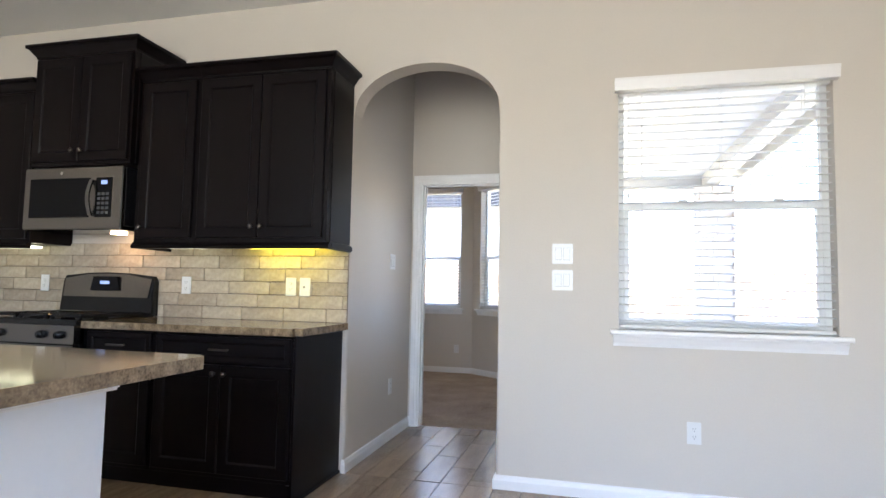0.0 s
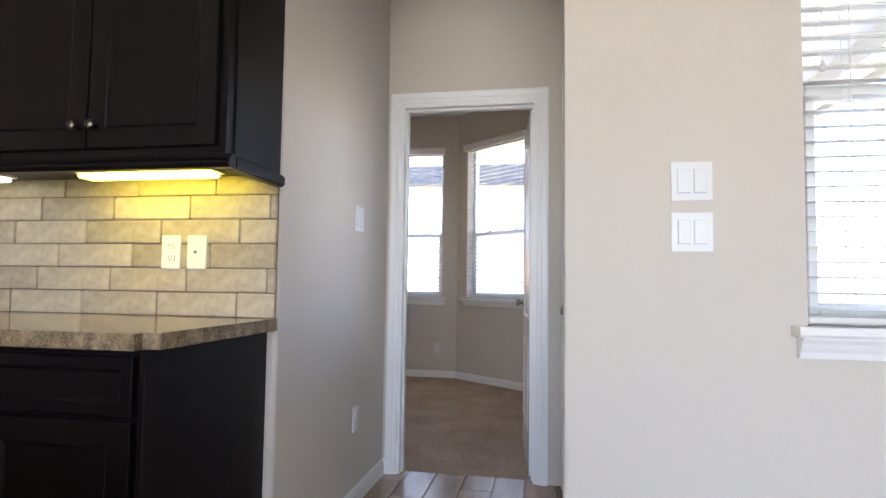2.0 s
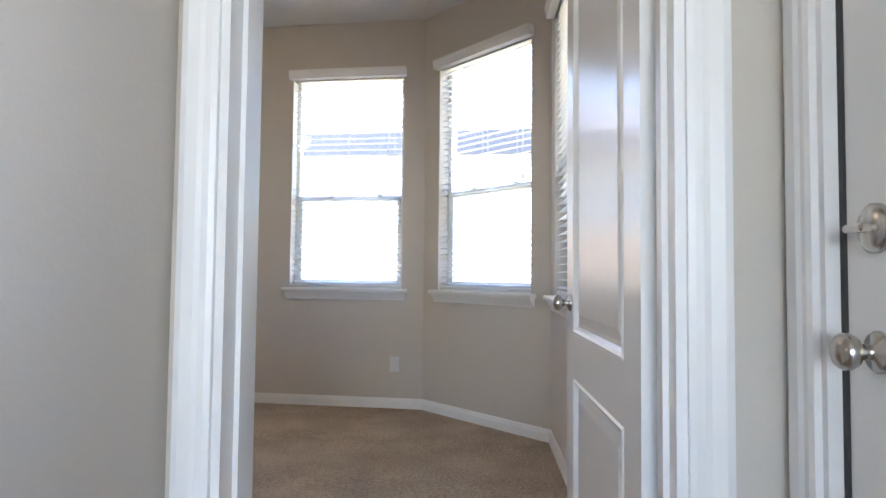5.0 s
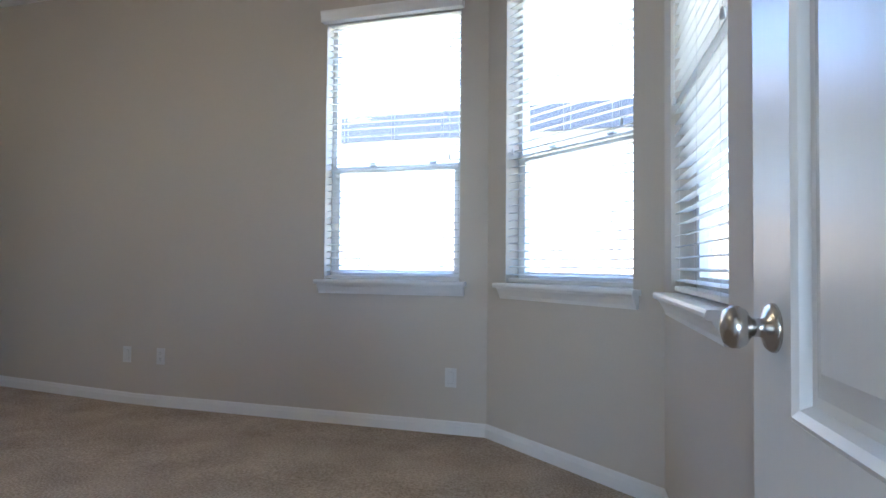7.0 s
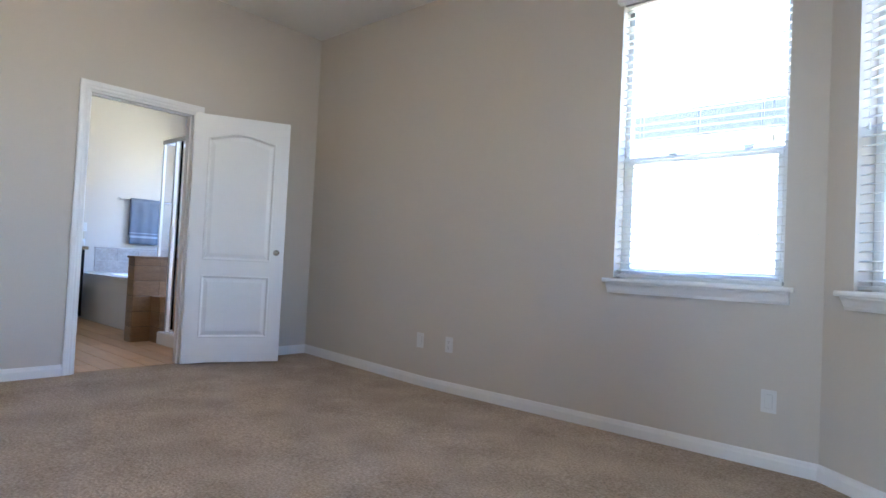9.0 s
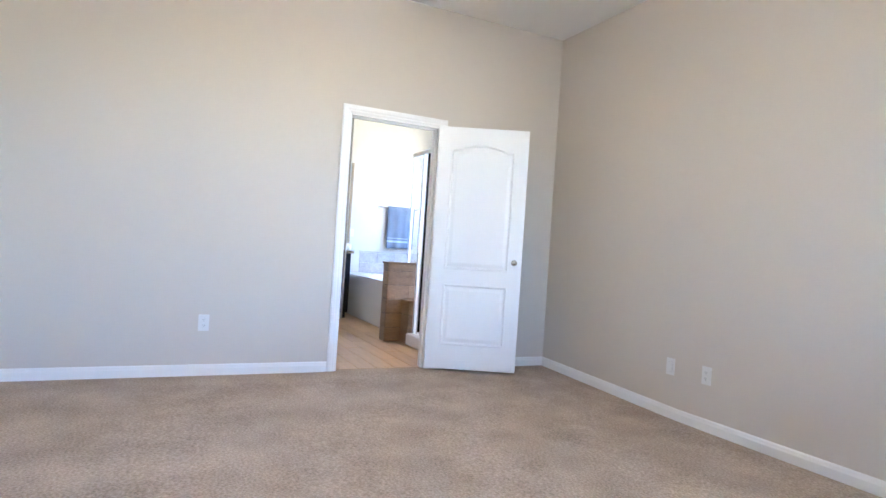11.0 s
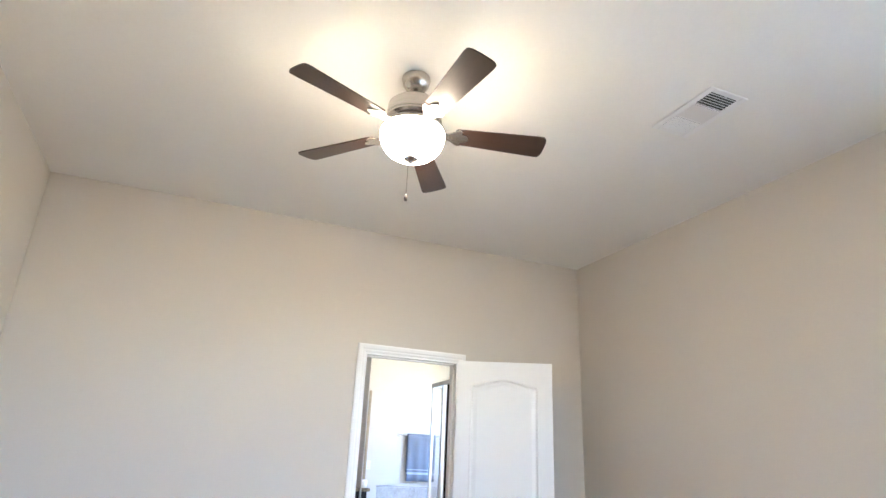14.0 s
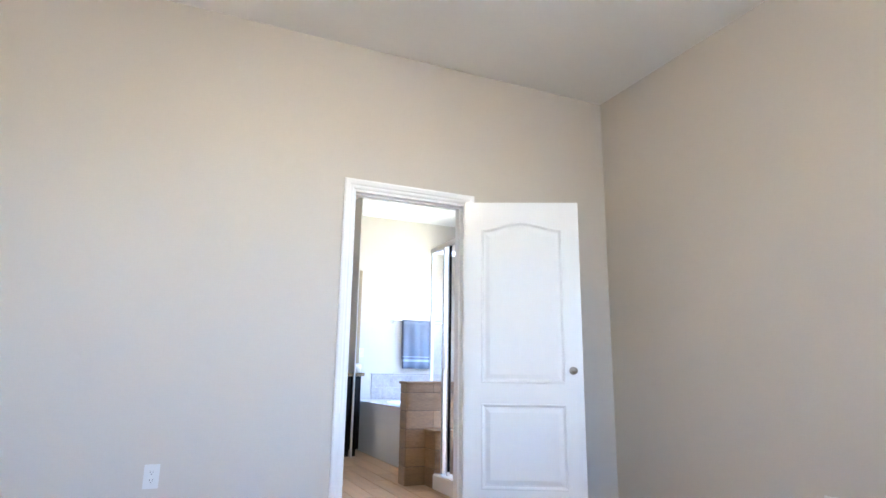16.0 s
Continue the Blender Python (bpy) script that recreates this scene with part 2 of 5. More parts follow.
def wall(name, p0, p1, thick=0.12, h=3.06, openings=(), label="", material=None):
    """A wall whose room face runs from p0 to p1 with the room on its right; openings are u0, u1, z0, z1."""
    m, length = wall_pose(p0, p1)
    us = sorted({0, length, *(v for o in openings for v in o[:2])})
    zs = sorted({0, h, *(v for o in openings for v in o[2:])})
    bm = bmesh.new()
    solid = {}
    for i in range(len(us) - 1):
        for k in range(len(zs) - 1):
            u, z = (us[i] + us[i + 1]) / 2, (zs[k] + zs[k + 1]) / 2
            solid[i, k] = not any(o[0] < u < o[1] and o[2] < z < o[3] for o in openings)
    vs = {}

    def v(i, k, y):
        if (i, k, y) not in vs:
            vs[i, k, y] = bm.verts.new((us[i], y * thick, zs[k]))
        return vs[i, k, y]
    for (i, k), s in solid.items():
        if not s:
            continue
        for y in (0, 1):
            bm.faces.new((v(i, k, y), v(i + 1, k, y), v(i + 1, k + 1, y), v(i, k + 1, y)))
        for di, dk, c in ((-1, 0, ((i, k), (i, k + 1))), (1, 0, ((i + 1, k), (i + 1, k + 1))), (0, -1, ((i, k), (i + 1, k))), (0, 1, ((i, k + 1), (i + 1, k + 1)))):
            if not solid.get((i + di, k + dk), False):
                (a, b), (c2, d2) = c
                bm.faces.new((v(a, b, 0), v(c2, d2, 0), v(c2, d2, 1), v(a, b, 1)))
    ob = part(name, bm, material or WALL, m=m)
    return tagged(ob, label or "beige painted plaster wall with a fine texture", "wall", kind="structure")


BASE = [(0, -0.012), (0.016, -0.012), (0.016, 0.050), (0.012, 0.060), (0.010, 0.070), (0.004, 0.078), (0, 0.078)]


def carpet_z(x, y):
    """The slab under the bedroom carpet falls a little towards the bay."""
    return -0.055 * min(1, max(0, (x + 4.35) / 1.6)) * min(1, max(0, (y - 1.4) / 3.5))


def baseboard(p0, p1, cut0=0.0, cut1=0.0, bed=False):
    m, length = wall_pose(p0, p1)
    if bed:
        z0, z1 = carpet_z(*p0), carpet_z(*p1)
        m = Matrix.Translation((0, 0, z0)) @ m @ pose(0, 0, 0, 0, -math.degrees(math.atan2(z1 - z0, length)))
    tagged(part("baseboard", sweep(BASE, 0, length, cut0, cut1), TRIM, m=m), "white painted moulded baseboard along the wall", "baseboard", kind="structure")


CASE = [(0, 0), (0.010, 0), (0.013, 0.010), (0.013, 0.022), (0.017, 0.030), (0.019, 0.050), (0.016, 0.062), (0, 0.062)]


def casing(m, u0, u1, head, label):
    """A moulded casing round a door opening from u0 to u1 on the wall's -y side."""
    t = thing("door_casing", m, label, "door casing", kind="structure")
    w = 0.062
    for side, u in (("l", u0), ("r", u1)):
        bm = bmesh.new()
        s = -1 if side == "l" else 1
        a = [bm.verts.new((u + s * k, -d, 0)) for d, k in CASE]
        b = [bm.verts.new((u + s * k, -d, head + k)) for d, k in CASE]
        bm.faces.new(a), bm.faces.new(b)
        for i in range(len(a)):
            j = (i + 1) % len(a)
            bm.faces.new((a[i], a[j], b[j], b[i]))
        part("side_casing", bm, TRIM, t)
    bm = bmesh.new()
    a = [bm.verts.new((u0 - k, -d, head + k)) for d, k in CASE]
    b = [bm.verts.new((u1 + k, -d, head + k)) for d, k in CASE]
    bm.faces.new(a), bm.faces.new(b)
    for i in range(len(a)):
        j = (i + 1) % len(a)
        bm.faces.new((a[i], a[j], b[j], b[i]))
    part("head_casing", bm, TRIM, t)
    return t


def jamb(m, u0, u1, head, depth):
    t = thing("door_jamb", m, "white painted door jamb lining with a stop", "door jamb", kind="structure")
    part("side_jamb", box((u0 - 0.001, -0.001, 0), (u0 + 0.016, depth + 0.001, head)), TRIM, t)
    part("side_jamb", box((u1 - 0.016, -0.001, 0), (u1 + 0.001, depth + 0.001, head)), TRIM, t)
    part("head_jamb", box((u0 + 0.016, -0.001, head - 0.016), (u1 - 0.016, depth + 0.001, head)), TRIM, t)
    part("stop", box((u0 + 0.016, depth * 0.35, 0), (u0 + 0.026, depth * 0.65, head - 0.016)), TRIM, t)
    part("stop", box((u1 - 0.026, depth * 0.35, 0), (u1 - 0.016, depth * 0.65, head - 0.016)), TRIM, t)
    part("stop", box((u0 + 0.026, depth * 0.35, head - 0.026), (u1 - 0.026, depth * 0.65, head - 0.016)), TRIM, t)


def panel_outline(x0, x1, z0, z1, rise, e):
    pts = [(x0 + e, z0 + e), (x1 - e, z0 + e)]
    if rise:
        n = 16
        for i in range(n + 1):
            s = i / n
            f = 0.5 - 0.5 * math.cos(2 * math.pi * s)
            pts.append((x1 - e + (x0 - x1 + 2 * e) * s, z1 - e + rise * f ** 0.8))
    else:
        pts += [(x1 - e, z1 - e), (x0 + e, z1 - e)]
    return pts


def raised_panel(x0, x1, z0, z1, rise, y, s):
    """A moulded panel sunk in a face at y, whose outward side is s."""
    bm = bmesh.new()
    loops = []
    for e, d in ((0, -0.0005), (0.006, 0.003), (0.014, -0.001), (0.020, -0.010), (0.030, -0.010), (0.055, -0.003)):
        loops.append([bm.verts.new((x, y + s * d, z)) for x, z in panel_outline(x0, x1, z0, z1, rise, e)])
    for p, q in zip(loops, loops[1:]):
        for i in range(len(p)):
            j = (i + 1) % len(p)
            bm.faces.new((p[i], p[j], q[j], q[i]))
    bm.faces.new(loops[-1])
    return bm


def leaf_body(w, h, t, panels):
    """Stiles and rails of a door leaf with openings for its panels, all of one width."""
    bm = bmesh.new()
    x0, x1 = panels[0][0], panels[0][1]
    add_box(bm, (0, 0, 0), (x0, t, h))
    add_box(bm, (x1, 0, 0), (w, t, h))
    z = 0
    for k, (a, b, z0, z1, rise) in enumerate(panels):
        add_box(bm, (x0, 0, z), (x1, t, z0))
        z = z1
    rise = panels[-1][4]
    if rise:
        out = [(x0, h)] + [(x, zz) for x, zz in reversed(panel_outline(x0, x1, 0, z, rise, 0)[2:])] + [(x1, h)]
        tmp = prism(out, 0, t)
        me = bpy.data.meshes.new("tmp")
        tmp.to_mesh(me)
        tmp.free()
        bm.from_mesh(me)
        bpy.data.meshes.remove(me)
    else:
        add_box(bm, (x0, 0, z), (x1, t, h))
    for a, b, z0, z1, rise in panels:
        add_box(bm, (x0 + 0.012, t * 0.4, z0 + 0.005), (x1 - 0.012, t * 0.6, z1 - 0.005))
    return bm


KNOB = [(r * 0.76, z * 0.76) for r, z in [(0.0, 0.0), (0.033, 0.0), (0.033, 0.004), (0.029, 0.009), (0.014, 0.013), (0.012, 0.022), (0.014, 0.030),
        (0.024, 0.036), (0.029, 0.045), (0.029, 0.054), (0.023, 0.062), (0.010, 0.066), (0.0, 0.067)]]


def knob_pair(parent, x, z, t):
    a = part("door_knob", lathe(KNOB, 24, pose(x, 0, z, 90)), NICKEL, parent, "satin nickel round door knob", smooth=True)
    part("door_knob", lathe(KNOB, 24, pose(x, t, z, -90)), NICKEL, parent, "satin nickel round door knob", smooth=True)
    return a


def interior_door(name, m, w, h, label):
    """Hinge edge at x = 0, leaf along +x, thickness along +y."""
    t = 0.035
    mx = 0.11
    pans = [(mx, w - mx, 0.20, 0.71, 0), (mx, w - mx, 0.835, h - 0.185, 0.048)]
    d = part(name, leaf_body(w, h, t, pans), DOORP, m=m)
    tagged(d, label, "door", kind="structure")
    for x0, x1, z0, z1, r in pans:
        part("panel", raised_panel(x0, x1, z0, z1, r, 0, -1), DOORP, d)
        part("panel", raised_panel(x0, x1, z0, z1, r, t, 1), DOORP, d)
    knob_pair(d, w - 0.064, 0.918, t)
    for z in (0.2, 1.0, h - 0.2):
        part("hinge", lathe([(0.006, -0.045), (0.006, 0.045)], 10, pose(-0.006, 0.0, z)), TRIM, d, "small white painted butt hinge")
        part("hinge_plate", box((-0.0015, 0.004, z - 0.045), (0.0, 0.031, z + 0.045)), TRIM, d)
    return d


# ---------------------------------------------------------------- structure
H = 3.02
FAR, WEST, SOUTH = 4.912, -4.35, 0.62
C1, C2, C3 = (-0.155, FAR), (0.79, 4.12), (0.97, 1.43)

# kitchen wall with the arched opening
wall("wall_kitchen_1", (-4.0, 0), (-0.05, 0), 0.14)
wall("wall_kitchen_2", (1.10, 0), (4.2, 0), 0.14, openings=[(0.549, 1.636, 0.926, 2.315)])


def arch_wall():
    x0, x1, spring, top = 0.024, 0.967, 2.20, 2.545
    cx, rx, rz = (x0 + x1) / 2, (x1 - x0) / 2, top - spring
    out = [(-0.05, 0), (x0, 0)]
    n = 28
    for i in range(n + 1):
        a = math.pi * (1 - i / n)
        c, s = math.cos(a), math.sin(a)
        out.append((cx + rx * c, spring + rz * abs(s) ** 0.85))
    out += [(x1, 0), (1.10, 0), (1.10, H), (-0.05, H)]
    bm = prism(out, 0, 0.14)
    bm.edges.ensure_lookup_table()
    inner = [e for e in bm.edges if all(x0 - 1e-4 <= v.co.x <= x1 + 1e-4 and v.co.z < top + 0.01 for v in e.verts)
             and abs(e.verts[0].co.y - e.verts[1].co.y) < 1e-5 and not all(v.co.z < 1e-4 for v in e.verts)
             and not (e.verts[0].co.y > 0.1 and all(v.co.x < x0 + 1e-3 for v in e.verts))]
    bmesh.ops.bevel(bm, geom=inner, offset=0.02, segments=4, affect="EDGES", profile=0.5)
    ob = part("wall_arch", bm, WALL)
    tagged(ob, "beige plaster wall with an arched rounded opening", "wall", kind="structure")


arch_wall()
HX = 0.022
wall("wall_hall_left", (HX, 0.14), (HX, 1.31), 0.12 + HX)
PDO = (0.08, 1.035, 0, 2.055)
wall("wall_hall_right", (1.0, 1.31), (1.0, 0.14), 0.16, openings=[PDO])
wall("wall_partition", (-0.12, 1.31), (1.16, 1.31), 0.12, openings=[(0.222, 0.972, 0, 2.035)])
wall("wall_bed_south", (-0.12, SOUTH), (-4.35, SOUTH), 0.12)
wall("wall_bed_jog", (-0.12, 1.43), (-0.12, SOUTH), 0.004)
wall("wall_bed_west", (WEST, SOUTH), (WEST, FAR), 0.12, openings=[(2.94 - SOUTH, 3.72 - SOUTH, 0, 2.035)])
W1 = (3.10, 4.02, 0.868, 2.60)
wall("wall_bed_far", (WEST, FAR), C1, 0.15, openings=[W1])
L2 = math.hypot(C2[0] - C1[0], C2[1] - C1[1])
W2 = (0.17, 1.07, 0.868, 2.60)
wall("wall_bay", C1, C2, 0.15, openings=[W2])
L3 = math.hypot(C3[0] - C2[0], C3[1] - C2[1])
W3 = (0.17, 1.07, 0.868, 2.60)
wall("wall_bed_east", C2, C3, 0.15, openings=[W3])
# closing walls of the kitchen and living room
# the back wall's opening is assumed, made for the kitchen's added lamp
wall("wall_living_back", (4.2, -6.5), (-4.0, -6.5), 0.15, openings=[(1.3, 5.9, 0.5, 2.5)])
wall("wall_living_right", (4.2, 0), (4.2, -6.5), 0.15)
wall("wall_living_left", (-4.0, -6.5), (-4.0, 0), 0.15)
# bathroom shell
BW, BN, BS = -8.42, 5.6, 2.2
wall("wall_bath_west", (BW, BS), (BW, BN), 0.12)
# the north wall's opening is out of view, assumed for the fill lamp
wall("wall_bath_north", (BW, BN), (WEST - 0.12, BN), 0.12, openings=[(0.55, 1.9, 1.2, 2.3)])
wall("wall_bath_south", (WEST - 0.12, BS), (BW, BS), 0.12)


def slab(name, outline, z0, z1, material, label, cat):
    bm = bmesh.new()
    a = [bm.verts.new((x, y, z0)) for x, y in outline]
    b = [bm.verts.new((x, y, z1)) for x, y in outline]
    bm.faces.new(a), bm.faces.new(b)
    for i in range(len(a)):
        j = (i + 1) % len(a)
        bm.faces.new((a[i], a[j], b[j], b[i]))
    return tagged(part(name, bm, material), label, cat, kind="structure")


slab("ceiling_kitchen", [(-4.0, -6.5), (4.2, -6.5), (4.2, 0), (1.16, 0.1), (1.16, 1.37), (-0.12, 1.37), (-0.12, 0.1), (-4.0, 0.1)], H, H + 0.1, CEIL,
     "off-white textured plaster ceiling over the kitchen and hall", "ceiling")
slab("ceiling_bedroom", [(WEST - .058, SOUTH - .1), (-0.12, SOUTH - .1), (-0.12, 1.38), (1.2, 1.38), (1.0, 4.2), (0.0, FAR + .1), (WEST - .058, FAR + .1)], H, H + 0.11, CEIL,
     "off-white textured plaster bedroom ceiling", "ceiling")
slab("ceiling_bathroom", [(BW - .1, BS - .1), (WEST - .06, BS - .1), (WEST - .06, BN + .1), (BW - .1, BN + .1)], H, H + 0.12, CEIL,
     "off-white plaster bathroom ceiling", "ceiling")
carpet = slab("floor_carpet", [(WEST, SOUTH - .02), (-0.13, SOUTH - .02), (-0.13, 1.44), (0.09, 1.44), (0.09, 1.37), (0.865, 1.37), (0.865, 1.44), (0.99, 1.44), (0.82, 4.15), (-0.10, FAR + .02), (WEST, FAR + .02), (WEST, 3.73), (WEST - 0.06, 3.73), (WEST - 0.06, 2.93), (WEST, 2.93)],
     -0.06, -0.001, CARPET, "brown and beige cut-pile bedroom carpet", "carpet")


def sag(ob):
    bm = bmesh.new()
    bm.from_mesh(ob.data)
    for axis, a, n in ((0, -4.3, 18), (1, 0.7, 15)):
        for k in range(n):
            co = [0, 0, 0]
            no = [0, 0, 0]
            co[axis], no[axis] = a + 0.29 * k, 1
            bmesh.ops.bisect_plane(bm, geom=bm.verts[:] + bm.edges[:] + bm.faces[:], plane_co=co, plane_no=no)
    for v in bm.verts:
        v.co.z += carpet_z(v.co.x, v.co.y)
    bm.to_mesh(ob.data)
    bm.free()


sag(carpet)
slab("floor_subfloor", [(-4.1, -6.6), (4.3, -6.6), (4.3, 0.05), (1.1, 0.05), (1.1, 1.372), (-0.12, 1.372), (-0.12, 0.05), (-4.1, 0.05)], -0.05, -0.004, GROUT,
     "dark grout bed under the plank tiles", "floor")
slab("floor_bath_bed", [(BW - .1, BS - .1), (WEST - .058, BS - .1), (WEST - .058, BN + .1), (BW - .1, BN + .1)], -0.05, -0.004, GROUT, "grout bed under bathroom tiles", "floor")

# baseboards
baseboard((HX, 0.14), (HX, 1.31), 0, -1)
baseboard((HX, 1.31), (0.042, 1.31), 1, 0)
baseboard((0.012, 0), (0.024, 0), 0, 1)
baseboard((0.024, 0), (0.024, 0.14), -1, 0)
baseboard((0.967, 0.14), (0.967, 0), 0, 1)
baseboard((0.967, 0), (4.2, 0), -1, 0)
baseboard((-0.12, SOUTH), (WEST, SOUTH), 0, -1)
baseboard((WEST, SOUTH), (WEST, 2.876), 1, 0)
baseboard((WEST, 3.785), (WEST, FAR), 0, -1)
baseboard((WEST, FAR), (-2.75, FAR), 1, 0, True)
baseboard((-2.75, FAR), C1, 0, -0.36, True)
baseboard(C1, C2, 0.36, -0.4, True)
baseboard(C2, C3, 0.4, 0, True)
baseboard((BW, BS), (BW, 4.1), 0, 0)

# doors, casings, jambs
mp, _ = wall_pose((-0.12, 1.31), (1.16, 1.31))
casing(mp, 0.222, 0.972, 2.035, "white moulded casing round the bedroom doorway")
jamb(mp, 0.222, 0.972, 2.035, 0.12)
mw, _ = wall_pose((WEST, SOUTH), (WEST, FAR))
casing(mw, 2.94 - SOUTH, 3.72 - SOUTH, 2.035, "white moulded casing round the bathroom doorway")
jamb(mw, 2.94 - SOUTH, 3.72 - SOUTH, 2.035, 0.12)
interior_door("door_1", pose(0.846, 1.445, -0.002, 0, 0, 95.3), 0.745, 2.02, "white two-panel arched interior door standing open to the bedroom")
leafa = math.degrees(math.atan2(0.68, 0.335))
interior_door("door_2", pose(-4.325, 3.705, 0.015, 0, 0, leafa), 0.755, 2.025, "white two-panel arched door standing open beside the bathroom doorway")
mh, _ = wall_pose((1.0, 1.31), (1.0, 0.14))
casing(mh, PDO[0], PDO[1], PDO[3], "white moulded casing round the patio door")


def patio_door():
    m = mh @ pose(PDO[0] + 0.024, 0.022, 0.01)
    w, h, t = 0.912, 2.03, 0.045
    gx0, gx1, gz0, gz1 = 0.235, 0.775, 0.975, 1.88
    bm = bmesh.new()
    add_box(bm, (0, 0, 0), (gx0, t, h))
    add_box(bm, (gx1, 0, 0), (w, t, h))
    add_box(bm, (gx0, 0, 0), (gx1, t, gz0))
    add_box(bm, (gx0, 0, gz1), (gx1, t, h))
    d = part("door_3", bm, DOORP, m=m)
    tagged(d, "white half-glass patio door with enclosed mini blinds, shut", "door", kind="structure")
    for a, b in (((gx0 - .030, -.012, gz0 - .032), (gx0 + .012, 0.004, gz1 + .030)), ((gx1 - .012, -.012, gz0 - .032), (gx1 + .030, 0.004, gz1 + .030)),
                 ((gx0 + .012, -.012, gz0 - .032), (gx1 - .012, 0.004, gz0 + .012)), ((gx0 + .012, -.012, gz1 - .012), (gx1 - .012, 0.004, gz1 + .030))):
        part("glazing_frame", box(a, b, 0.005, 2), TRIM, d)
    p = part("pane", box((gx0, 0.010, gz0), (gx1, 0.013, gz1)), GLASS, d)
    p.visible_shadow = False
    bm = bmesh.new()
    k = gz0 + 0.03
    while k < gz1 - 0.02:
        add_box(bm, (gx0 + 0.012, 0.018, k), (gx1 - 0.012, 0.030, k + 0.0016))
        k += 0.0125
    s = part("mini_blind", bm, TRIM, d, "white mini blind between the panes")
    s["kind"] = "stuff"
    part("blind_bottom_rail", box((gx0 + 0.012, 0.016, gz0 + 0.006), (gx1 - 0.012, 0.032, gz0 + 0.018)), VINYL, d)
    p = part("pane", box((gx0, 0.034, gz0), (gx1, 0.037, gz1)), GLASS, d)
    p.visible_shadow = False
    for x0, x1 in ((0.15, 0.43), (0.535, 0.80)):
        part("panel", raised_panel(x0, x1, 0.20, 0.828, 0, -0.012, -1), DOORP, d)
    part("door_knob", lathe(KNOB, 24, pose(0.065, 0, 0.90, 90)), NICKEL, d, "satin nickel round knob", smooth=True)
    part("deadbolt", lathe([(0, 0), (0.030, 0), (0.030, 0.006), (0.022, 0.012), (0, 0.012)], 24, pose(0.065, 0, 1.045, 90)), NICKEL, d, smooth=True)
    part("thumb_turn", box((0.045, -0.03, 1.04), (0.085, -0.012, 1.05), 0.003), NICKEL, d)
    jt = thing("door_jamb", mh, "white painted patio door jamb with a dark strip for the shaded gap", "door jamb", kind="structure")
    part("side_jamb", box((PDO[0], 0, 0), (PDO[0] + 0.014, 0.16, PDO[3])), TRIM, jt)
    part("side_jamb", box((PDO[1] - 0.014, 0, 0), (PDO[1], 0.16, PDO[3])), TRIM, jt)
    part("head_jamb", box((PDO[0] + 0.014, 0, PDO[3] - 0.012), (PDO[1] - 0.014, 0.16, PDO[3])), TRIM, jt)
    # dark strip stands for the shaded gap between door and jamb
    part("gap_strip", box((PDO[0] + 0.014, 0.018, 0), (PDO[0] + 0.0235, 0.05, PDO[3] - 0.012)), SLOT, jt, "dark strip for the shaded gap beside the door")
    part("threshold", box((PDO[0] + 0.018, 0.0, 0), (PDO[1] - 0.018, 0.16, 0.009)), NICKEL, jt)


patio_door()


